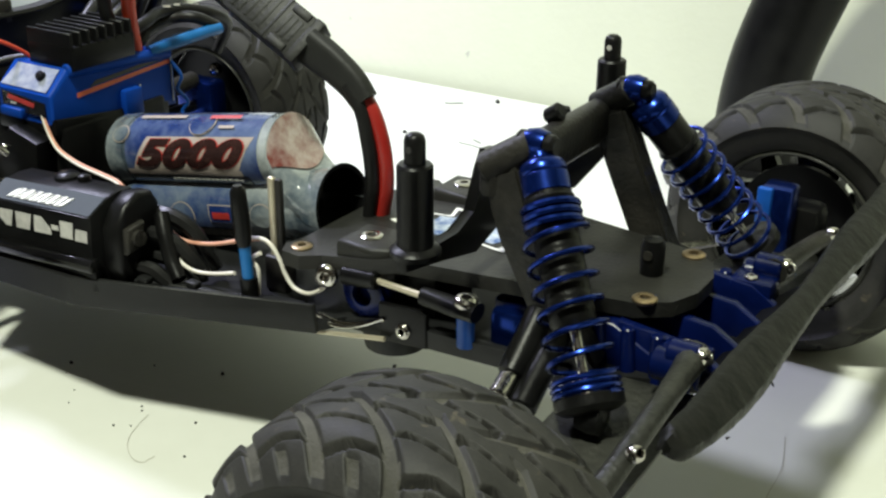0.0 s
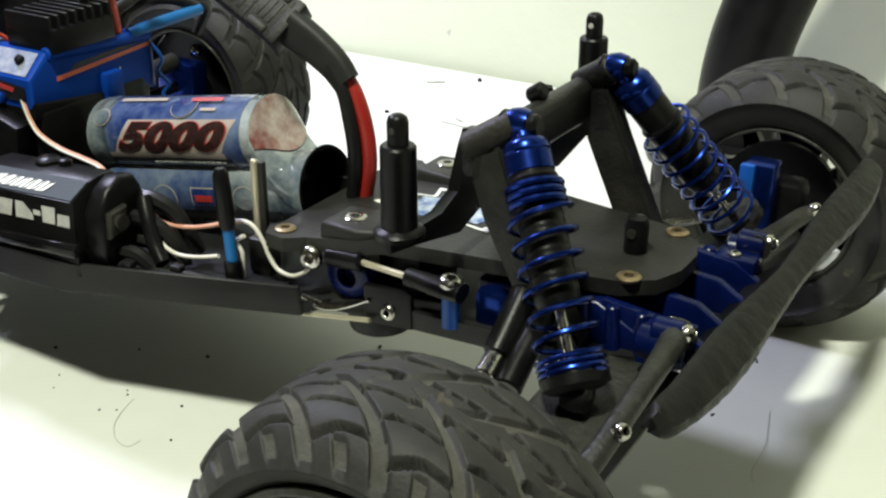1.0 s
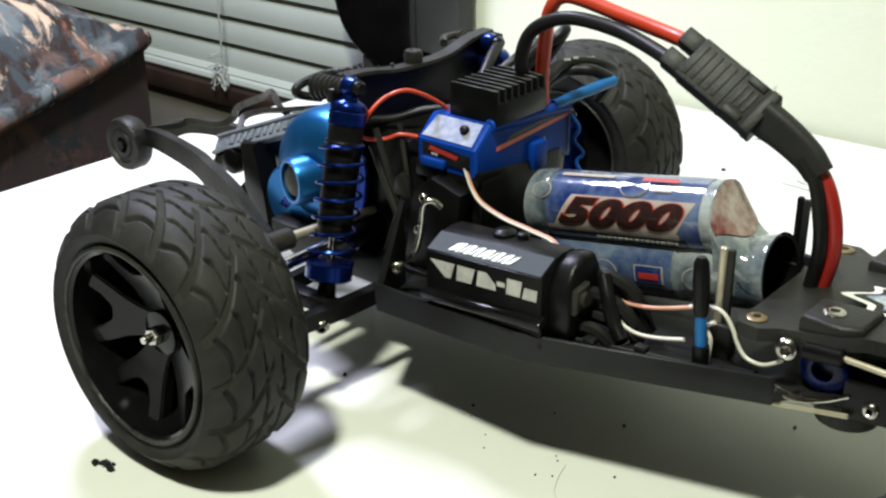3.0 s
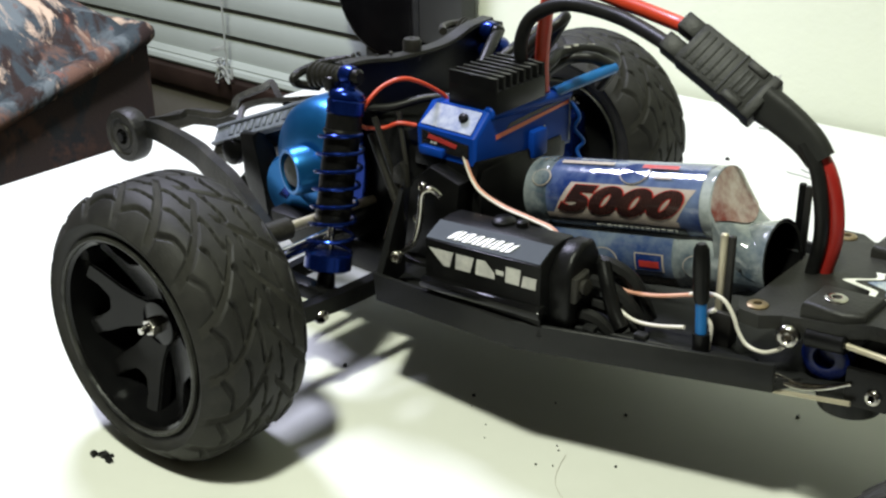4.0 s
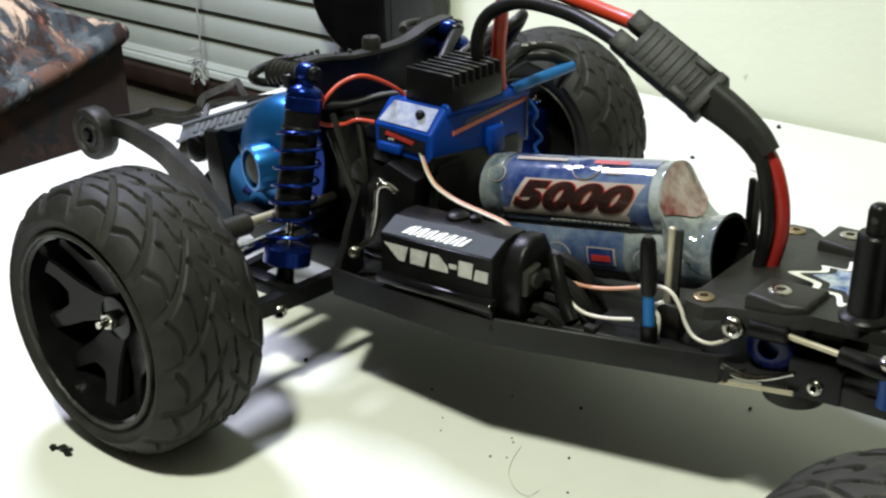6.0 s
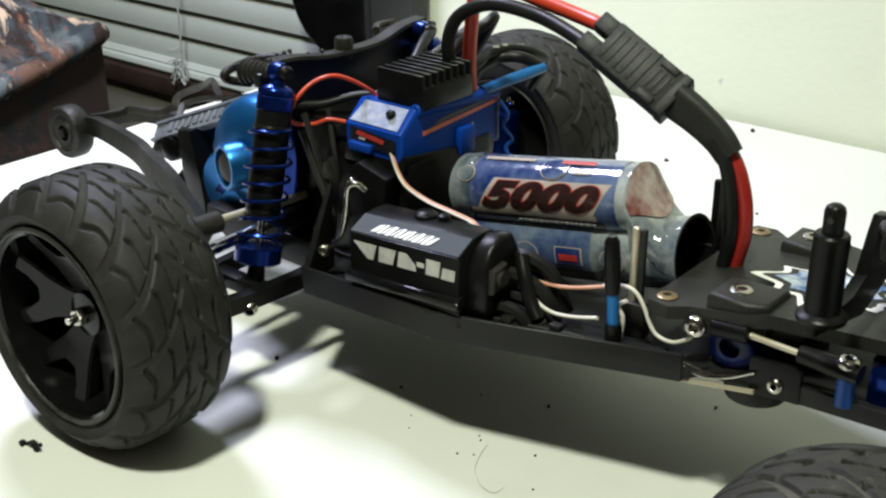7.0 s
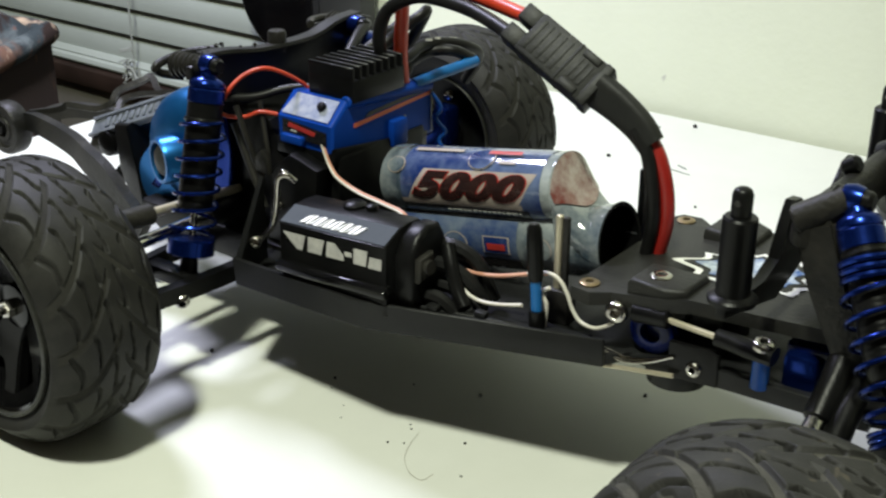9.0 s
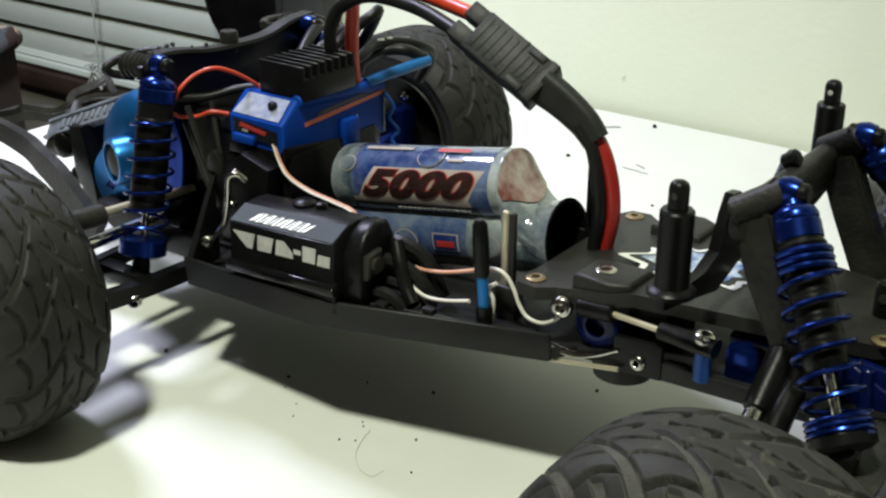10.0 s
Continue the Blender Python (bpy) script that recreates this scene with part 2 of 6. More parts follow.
def thing(name, label, category, group="", kind="", at=(0, 0, 0)):
    ob = new(name)
    ob.empty_display_size = 0.01
    ob.location = at
    return tagged(ob, label, category, group, kind)


def box(bm, c, s, m=None, bevel=0.0, seg=2):
    mat = Matrix.Translation(c) @ (m or Matrix.Identity(4)) @ Matrix.Diagonal((*s, 1))
    r = bmesh.ops.create_cube(bm, size=1.0, matrix=mat)
    if bevel > 0:
        es = list({e for v in r["verts"] for e in v.link_edges})
        bmesh.ops.bevel(bm, geom=es, offset=bevel, segments=seg, profile=0.5, affect="EDGES", clamp_overlap=True)
    return bm


def prism(bm, pts, depth, m, bevel=0.0, seg=2):
    """Polygon pts (u, v) extruded by depth along w, then placed by m (u, v, w axes)."""
    vs = [bm.verts.new(m @ Vector((u, v, 0))) for u, v in pts]
    ws = [bm.verts.new(m @ Vector((u, v, depth))) for u, v in pts]
    n = len(pts)
    fs = [bm.faces.new(vs[::-1]), bm.faces.new(ws)]
    for i in range(n):
        fs.append(bm.faces.new((vs[i], vs[(i + 1) % n], ws[(i + 1) % n], ws[i])))
    if bevel > 0:
        es = list({e for f in fs[:2] for e in f.edges})
        bmesh.ops.bevel(bm, geom=es, offset=bevel, segments=seg, profile=0.5, affect="EDGES", clamp_overlap=True)
    return bm


YZ = Matrix(((0, 0, 1, 0), (1, 0, 0, 0), (0, 1, 0, 0), (0, 0, 0, 1)))      # u=y, v=z, w=x
XZ = Matrix(((1, 0, 0, 0), (0, 0, -1, 0), (0, 1, 0, 0), (0, 0, 0, 1)))     # u=x, v=z, w=-y


def lathe(bm, prof, n=32, m=None, cap=True):
    """Profile (radius, height) turned about the local z axis."""
    m = m or Matrix.Identity(4)
    rings = []
    for r, h in prof:
        rings.append([bm.verts.new(m @ Vector((r * math.cos(2 * math.pi * k / n), r * math.sin(2 * math.pi * k / n), h))) for k in range(n)])
    for a, b in zip(rings, rings[1:]):
        for k in range(n):
            bm.faces.new((a[k], a[(k + 1) % n], b[(k + 1) % n], b[k]))
    if cap:
        if prof[0][0] > 1e-6:
            bm.faces.new(rings[0][::-1])
        if prof[-1][0] > 1e-6:
            bm.faces.new(rings[-1])
    return bm


def along(a, b):
    """A matrix whose z axis runs from a to b, with its origin at a."""
    a, b = Vector(a), Vector(b)
    return Matrix.Translation(a) @ (b - a).to_track_quat("Z", "Y").to_matrix().to_4x4()


def rod(bm, a, b, r, r2=None, n=16, bevel=0.0):
    L = (Vector(b) - Vector(a)).length
    r2 = r if r2 is None else r2
    if bevel:
        prof = [(r - bevel, 0), (r, bevel), (r2, L - bevel), (r2 - bevel, L)]
    else:
        prof = [(r, 0), (r2, L)]
    return lathe(bm, prof, n, along(a, b))


def spline(pts, n=8):
    """Catmull-Rom through pts."""
    P = [Vector(p) for p in pts]
    P = [P[0] * 2 - P[1]] + P + [P[-1] * 2 - P[-2]]
    out = []
    for i in range(1, len(P) - 2):
        a, b, c, d = P[i - 1:i + 3]
        for k in range(n):
            t = k / n
            out.append(0.5 * ((2 * b) + (c - a) * t + (2 * a - 5 * b + 4 * c - d) * t * t + (3 * b - a - 3 * c + d) * t ** 3))
    out.append(P[-2])
    return out


def sweep(bm, path, section, closed_ends=True):
    """Sweep a closed 2D section (list of (u, v), or a radius per point) along path without twist."""
    path = [Vector(p) for p in path]
    t0 = (path[1] - path[0]).normalized()
    up = Vector((0, 0, 1)) if abs(t0.z) < 0.9 else Vector((0, 1, 0))
    u = t0.cross(up).normalized()
    rings = []
    for i, p in enumerate(path):
        t = (path[min(i + 1, len(path) - 1)] - path[max(i - 1, 0)]).normalized()
        u = (u - t * u.dot(t)).normalized()
        v = t.cross(u)
        sec = section(i / (len(path) - 1)) if callable(section) else section
        rings.append([bm.verts.new(p + u * a + v * b) for a, b in sec])
    n = len(rings[0])
    for a, b in zip(rings, rings[1:]):
        for k in range(n):
            bm.faces.new((a[k], a[(k + 1) % n], b[(k + 1) % n], b[k]))
    if closed_ends:
        bm.faces.new(rings[0][::-1])
        bm.faces.new(rings[-1])
    return bm


def ring(r, n=10):
    return [(r * math.cos(2 * math.pi * k / n), r * math.sin(2 * math.pi * k / n)) for k in range(n)]


def wire(bm, pts, r, n=8, steps=8):
    return sweep(bm, spline(pts, steps), ring(r, n))


def screw(name, at, normal, r, mat, parent, label="", h=0.0016, socket=True):
    """A pan-head screw with a recessed socket, its head on `at`."""
    bm = bmesh.new()
    m = along(at, Vector(at) + Vector(normal))
    prof = [(r * 0.9, -0.0008), (r, 0.0), (r * 0.97, h * 0.40), (r * 0.86, h * 0.72), (r * 0.68, h * 0.93), (r * 0.46, h)]
    prof += [(r * 0.40, h * 0.9), (r * 0.36, -h * 0.3), (1e-5, -h * 0.4)] if socket else [(1e-5, h * 1.05)]
    lathe(bm, prof, 14, m, cap=False)
    return part(name, bm, mat, parent, label)


# ---------------- the room ----------------
WALL_Y = 0.352
FLOOR_Z, CEIL_Z = -0.74, 1.66


def slab(name, lo, hi, mat, label, category, bevel=0.0):
    bm = bmesh.new()
    c = [(a + b) / 2 for a, b in zip(lo, hi)]
    box(bm, c, [b - a for a, b in zip(lo, hi)], bevel=bevel)
    return tagged(part(name, bm, mat), label, category, kind="structure")


slab("floor", (-2.0, -2.6, FLOOR_Z - 0.05), (2.4, WALL_Y, FLOOR_Z), M_FLOOR, "brown carpeted floor of the room", "floor")
slab("ceiling", (-2.0, -2.6, CEIL_Z), (2.4, WALL_Y, CEIL_Z + 0.05), M_CEIL, "plain unseen ceiling, lilac grey to cool the fill light", "ceiling")
slab("wall_west", (-2.1, -2.6, FLOOR_Z), (-2.0, WALL_Y, CEIL_Z), M_ROOM, "unseen side wall, dark brown to cut the fill light", "wall")
slab("wall_east", (2.4, -2.6, FLOOR_Z), (2.5, WALL_Y, CEIL_Z), M_ROOM, "unseen side wall, dark brown to cut the fill light", "wall")
slab("wall_south", (-2.1, -2.7, FLOOR_Z), (2.5, -2.6, CEIL_Z), M_ROOM, "unseen wall of the room, dark brown to cut the fill light", "wall")
# the wall behind the table, with a window opening in it
WX0, WX1, WZ0, WZ1 = -1.35, -0.275, -0.0715, 0.95
slab("wall_north_right", (WX1, WALL_Y, FLOOR_Z), (2.5, WALL_Y + 0.12, CEIL_Z), M_WALL, "pale greenish white painted wall behind the table", "wall")
slab("wall_north_left", (-2.1, WALL_Y, FLOOR_Z), (WX0, WALL_Y + 0.12, CEIL_Z), M_WALL, "pale painted wall beside the window", "wall")
slab("wall_north_below", (WX0, WALL_Y, FLOOR_Z), (WX1, WALL_Y + 0.12, WZ0 - 0.020), M_TAUPE, "taupe painted wall below the window", "wall")
slab("wall_north_above", (WX0, WALL_Y, WZ1), (WX1, WALL_Y + 0.12, CEIL_Z), M_WALL, "pale painted wall above the window", "wall")
slab("trim", (WX0 - 0.02, WALL_Y - 0.007, WZ0 - 0.020), (WX1 + 0.01, WALL_Y + 0.12, WZ0 - 0.002), M_BROWN, "dark brown wooden window sill board", "window sill", bevel=0.003)
slab("window_1", (WX0, WALL_Y + 0.10, WZ0), (WX1, WALL_Y + 0.115, WZ1), M_DARKGREY, "dark window behind closed blinds", "window")


def blinds():
    ob = thing("window_blind", "closed pale grey-green horizontal slat blind at the window", "blind", at=(0, 0, 0))
    # one curved slat, shared by all
    bm = bmesh.new()
    w = 0.0298
    sec = [(-w / 2 + w * k / 6, 0.0026 * (1 - ((k - 3) / 3) ** 2)) for k in range(7)]
    sec = [(a, b) for a, b in sec] + [(a, b - 0.0008) for a, b in sec[::-1]]
    tilt = Matrix.Rotation(radians(74), 4, "X")
    prism(bm, sec, WX1 - WX0 - 0.02, tilt @ YZ)
    slat = mesh_of("slat", bm, M_BLIND)
    z = WZ0 + 0.0255
    while z < WZ1 - 0.03:
        s = new("slat", slat)
        s.parent = ob
        s.location = (WX0 + 0.01, WALL_Y + 0.012, z)
        z += 0.0248
    bm = bmesh.new()
    prism(bm, [(-0.012, 0.0), (-0.013, 0.002), (-0.012, 0.0055), (-0.009, 0.0072), (-0.0095, 0.0086), (-0.006, 0.0128), (0.008, 0.0128), (0.010, 0.0)], WX1 - WX0 - 0.02, Matrix.Translation((WX0 + 0.01, WALL_Y + 0.012, WZ0)) @ YZ, bevel=0.0006)
    part("bottom_rail", bm, M_BLIND, ob)
    bm = bmesh.new()
    box(bm, ((WX0 + WX1) / 2, WALL_Y + 0.015, WZ1 - 0.015), (WX1 - WX0 - 0.02, 0.03, 0.028), bevel=0.002)
    part("head_rail", bm, M_BLIND, ob)
    for x in (-0.535, -0.95):
        bm = bmesh.new()
        rod(bm, (x, WALL_Y - 0.006, WZ0 + 0.004), (x, WALL_Y - 0.006, WZ1 - 0.02), 0.0008, n=6)
        part("ladder_cord", bm, M_CORD, ob)
    bm = bmesh.new()
    rnd = random.Random(4)
    for k in range(7):
        p = Vector((-0.535 + rnd.uniform(-.012, .012), WALL_Y - 0.008, WZ0 + 0.012 + rnd.uniform(-.01, .012)))
        wire(bm, [p + Vector((rnd.uniform(-.012, .012), rnd.uniform(-.004, .002), rnd.uniform(-.01, .01))) for _ in range(4)], 0.0007, 6, 5)
    part("cord_knot", bm, M_CORD, ob, "tangled pull cord knot")
    return ob


blinds()


def table():
    ob = thing("table", "white laminate table top pushed against the wall", "table", at=(0, 0, FLOOR_Z))
    ob.location = (0, 0, 0)
    bm = bmesh.new()
    box(bm, (0.46, -0.13, -0.0125), (1.485, 0.955, 0.025), bevel=0.004, seg=3)
    part("table_top", bm, M_TABLE, ob)
    for x in (-0.22, 1.14):
        for y in (-0.55, 0.29):
            bm = bmesh.new()
            box(bm, (x, y, (FLOOR_Z - 0.025) / 2), (0.05, 0.05, -FLOOR_Z - 0.025), bevel=0.004)
            part("leg", bm, M_TABLE, ob)
    return ob


table()


def ceiling_lamp(at):
    ob = thing("ceiling_lamp", "white round ceiling lamp with a metal rim", "lamp")
    bm = bmesh.new()
    x, y, z = at
    lathe(bm, [(0.02, CEIL_Z - z), (0.11, CEIL_Z - z), (0.12, CEIL_Z - z - 0.02), (0.12, 0.03), (0.114, 0.03), (0.11, CEIL_Z - z - 0.03), (0.0001, CEIL_Z - z - 0.03)], 32, Matrix.Translation(at), cap=False)
    part("rim", bm, M_STEEL, ob)
    return ob


def hanging_lamp(at):
    """A small shade on a cord."""
    ob = thing("hanging_lamp", "small white shaded lamp hanging on a cord", "lamp")
    bm = bmesh.new()
    lathe(bm, [(0.020, 0.110), (0.030, 0.105), (0.100, 0.010), (0.101, 0.004), (0.097, 0.008), (0.028, 0.098), (0.018, 0.100)], 32, Matrix.Translation(at), cap=False)
    shade = part("shade", bm, M_WHITE, ob)
    bm = bmesh.new()
    rod(bm, Vector(at) + Vector((0, 0, 0.100)), (at[0], at[1], CEIL_Z), 0.003, n=8)
    part("cord", bm, M_WIRE, ob)
    return ob


ceiling_lamp(LAMP_AT)
hanging_lamp(SECOND_AT)


# ---------------- armchair and dark things beyond the table ----------------
def armchair():
    ob = thing("armchair", "armchair with a patterned blue-grey, rust and tan padded arm", "armchair", at=(-0.6, 0.0, FLOOR_Z))
    inv = Matrix.Translation((0.6, 0.0, -FLOOR_Z))
    # padded top: a swollen cushion with a piped edge
    A, B = Vector((-0.43, -0.10, -0.055)), Vector((-0.535, 0.262, -0.012))
    d = (B - A).normalized()
    side = d.cross(Vector((0, 0, 1))).normalized() * -1
    up = side.cross(d) * (-1 if side.cross(d).z < 0 else 1)
    L = (B - A).length
    bm = bmesh.new()
    nu, nv = 28, 14
    W = 0.30
    grid = []
    for i in range(nu + 1):
        row = []
        for j in range(nv + 1):
            u, v = i / nu, j / nv
            puff = 0.075 * (1 - abs(2 * v - 1) ** 2.4) ** 0.6 * (1 - abs(u) ** 9) ** 0.8
            puff += 0.006 * noise.noise(Vector((u * 6, v * 3, 0)))
            p = A + d * (L * u) + side * (W * v) + up * puff
            row.append(bm.verts.new(inv @ p))
        grid.append(row)
    for i in range(nu):
        for j in range(nv):
            bm.faces.new((grid[i][j], grid[i + 1][j], grid[i + 1][j + 1], grid[i][j + 1]))
    part("cushion", bm, M_CAMO, ob, "patterned padded cushion top", sharp=80)
    bm = bmesh.new()
    loop = [inv @ p for p in (A, A.lerp(B, 0.33), A.lerp(B, 0.66), A.lerp(B, 0.97), B + side * 0.012, B + side * 0.05 + d * 0.004, B + side * W)]
    sweep(bm, spline(loop, 6), ring(0.0095, 12))
    part("piping", bm, M_CAMO, ob)
    bm = bmesh.new()
    q = [inv @ (A + up * -0.004), inv @ (B + up * -0.004), inv @ (B + side * W), inv @ (A + side * W)]
    low = [Vector((p.x, p.y, 0.02)) for p in q]
    vs = [bm.verts.new(p) for p in q]
    ws = [bm.verts.new(p) for p in low]
    for k in range(4):
        bm.faces.new((vs[k], vs[(k + 1) % 4], ws[(k + 1) % 4], ws[k]))
    bm.faces.new(vs[::-1])
    bm.faces.new(ws)
    part("side_panel", bm, M_CAMO_SHADED, ob, "brown patterned cloth side with its shade in the colour")
    for k in range(4):
        bm = bmesh.new()
        c = low[0].lerp(low[2], 0.1 if k == 0 else 0.9) if k in (0, 2) else low[1].lerp(low[3], 0.1 if k == 1 else 0.9)
        rod(bm, (c.x, c.y, 0), (c.x, c.y, 0.021), 0.018)
        part("foot", bm, M_BROWN, ob)
    return ob


armchair()


def office_chair():
    """A rounded backrest on a slim column, between table and window."""
    ob = thing("office_chair", "black office chair with a rounded backrest behind the table", "chair", at=(-0.3225, 0.335, FLOOR_Z))
    bm = bmesh.new()
    pts = []
    r = 0.058
    x0, x1, z0, z1 = -0.046, 0.040, 0.727, 1.02
    for k in range(9):
        a = math.pi + k * math.pi / 16
        pts.append((x0 + r + r * math.cos(a), z0 + r + r * math.sin(a)))
    pts += [(x1 - 0.01, z0), (x1, z0 + 0.01), (x1, z1 - 0.04), (x1 - 0.04, z1), (x0 + 0.04, z1), (x0, z1 - 0.04)]
    prism(bm, pts, 0.026, Matrix.Translation((0, 0.012, 0)) @ XZ, bevel=0.006, seg=3)
    part("backrest", bm, M_GLOSS, ob, "black rounded backrest")
    bm = bmesh.new()
    box(bm, (0.058, 0.000, 0.85), (0.045, 0.020, 0.21), bevel=0.005)
    part("back_bracket", bm, M_DARKGREY, ob, "dark grey bracket behind the backrest")
    bm = bmesh.new()
    rod(bm, (-0.01, -0.002, 0.02), (-0.01, -0.002, 0.76), 0.010)
    part("column", bm, M_DARKGREY, ob)
    bm = bmesh.new()
    lathe(bm, [(0.07, 0), (0.072, 0.012), (0.03, 0.026), (0.010, 0.03)], 24, Matrix.Translation((-0.01, -0.06, 0)))
    rod(bm, (-0.01, -0.062, 0.012), (-0.01, 0.002, 0.03), 0.009)
    part("base", bm, M_DARKGREY, ob)
    return ob


office_chair()


def curved_stand():
    """A thick black curved arm rising from the table behind the front wheel."""
    ob = thing("curved_stand", "thick black curved plastic stand on the table", "stand", at=(0.205, 0.285, 0))
    bm = bmesh.new()
    pts = [(0, 0, 0.002), (-0.001, 0, 0.03), (0.003, 0, 0.06), (0.012, 0, 0.09), (0.026, 0, 0.125), (0.05, 0, 0.165), (0.09, 0, 0.20)]
    sweep(bm, spline(pts, 8), [(0.021 * math.cos(k * math.pi / 10), 0.017 * math.sin(k * math.pi / 10)) for k in range(20)])
    part("arm", bm, M_BLACK, ob)
    bm = bmesh.new()
    lathe(bm, [(0.045, 0), (0.046, 0.004), (0.03, 0.009), (0.02, 0.011)], 28)
    part("foot", bm, M_BLACK, ob)
    return ob


curved_stand()


# ---------------- the model truck ----------------
TRUCK = thing("model_truck", "black and blue radio-controlled model truck without body, on the table", "model truck")
R_TYRE, W_TYRE, X_FRONT, Y_FRONT, Y_REAR = 0.0490, 0.0232, 0.2748, 0.1285, 0.1228


PITCHES = 16
SWEEP = 1.35


def bend(s):
    """How far a groove has swept forward at s: steep by the middle, straight at the shoulder."""
    return SWEEP * (1.45 * s - 0.45 * s * s)


def tread(u, v, slots):
    """Height and floor flag of the tread; u: pitches round the tyre, measured along the swept grooves, v: -1..1 across it."""
    s = abs(v)
    w = u + (0.5 if v > 0 else 0.0)

    def line(f, half, soft):
        f = abs((f + 0.5) % 1.0 - 0.5)
        return max(0.0, min(1.0, (half + soft - f) / soft))

    def near(d, half, soft):
        return max(0.0, min(1.0, (half + soft - abs(d)) / soft))
    d = line(w, 0.085 + 0.02 * s, 0.022) * 0.72                  # wide shallow swept groove
    floor = d > 0.3
    f = w % 1.0
    deep = 0.0
    for k, at in enumerate((0.10, 0.38, 0.66)):                  # narrow deep slits from groove to groove
        c = at + 0.11 * f + 0.03 * math.sin(2 * math.pi * f + k)
        if abs(s - c) < 0.2 and 0.06 < f < 0.97:
            end = min(1.0, (f - 0.06) / 0.08)
            end *= min(1.0, (0.97 - f) / 0.10) if k != 1 else min(1.0, (0.97 - f) / 0.3)
            deep = max(deep, near(s - c, 0.023 * end, 0.011) * end * 1.45)
    if slots and s > 0.74:                                      # shoulder slots between the swept grooves
        d2 = line(w + 0.5, 0.075, 0.03) * min(1.0, (s - 0.74) / 0.06) * 0.6
        floor = floor or d2 > 0.3
        d = max(d, d2)
    return max(d, deep), floor


def tyre_mesh(rubber, dust, deep, outer, slots):
    per, across = 36, 176
    n = PITCHES * per
    R, W = R_TYRE, W_TYRE
    prof = []
    side = [(0.0334, 0.66), (0.0346, 0.80), (0.0372, 0.90), (0.0400, 0.945)]
    deep_side = [(0.0298, 0.68), (0.0304, 0.74), (0.0318, 0.80), (0.0342, 0.86), (0.0372, 0.91), (0.0400, 0.950)]
    for r, w in deep_side if outer > 0 else side:
        prof.append((r, -w * W, None))
    for j in range(across + 1):
        v = -1 + 2 * j / across
        a = abs(v)
        prof.append((R - 0.0012 * a ** 2.2 - 0.0078 * max(0.0, a - 0.45) ** 2.1 / 0.55 ** 2.1, v * W * 0.975, v))
    for r, w in (deep_side if outer < 0 else side)[::-1]:
        prof.append((r, w * W, None))
    m = len(prof)
    verts, faces, mats = [], [], []
    floor = []
    for i in range(n):
        u = i / per
        for r, w, v in prof:
            a = u - bend(abs(v) if v is not None else 1.0)
            rr, fl = r, False
            if v is not None:
                h, fl = tread(u, v, slots and v * outer > 0)
                rr -= deep * h * min(1.0, (1 - abs(v)) / (0.13 if v * outer > 0 else 0.24))
                fl = fl and abs(v) < 0.93
            t = 2 * math.pi * a / PITCHES
            verts.append((rr * math.cos(t), w, rr * math.sin(t)))
            floor.append(fl)
    for i in range(n):
        for j in range(m - 1):
            q = (i * m + j, i * m + j + 1, ((i + 1) % n) * m + j + 1, ((i + 1) % n) * m + j)
            faces.append(q)
            mats.append(1 if sum(floor[k] for k in q) >= 3 else 0)
    me = bpy.data.meshes.new("tyre")
    me.from_pydata(verts, [], faces)
    me.materials.append(rubber)
    me.materials.append(dust)
    me.polygons.foreach_set("material_index", mats)
    me.polygons.foreach_set("use_smooth", [True] * len(faces))
    me.update()
    return me


def rim_mesh(outer):
    """Wheel barrel; outer is the y sign of the dished face."""
    bm = bmesh.new()
    W = W_TYRE
    prof = [(0.0346, 0.78 * W), (0.0350, 0.86 * W), (0.0338, 0.90 * W), (0.0325, 0.86 * W), (0.0314, 0.5 * W), (0.0300, -0.2 * W), (0.0288, -0.62 * W),
            (0.0290, -0.71 * W), (0.0298, -0.73 * W), (0.0306, -0.70 * W), (0.0312, -0.50 * W), (0.0322, 0.6 * W)]
    prof.append(prof[0])
    lathe(bm, prof, 64, Matrix.Rotation(radians(-90 * outer), 4, "X"), cap=False)
    return mesh_of("rim", bm, M_GLOSS)


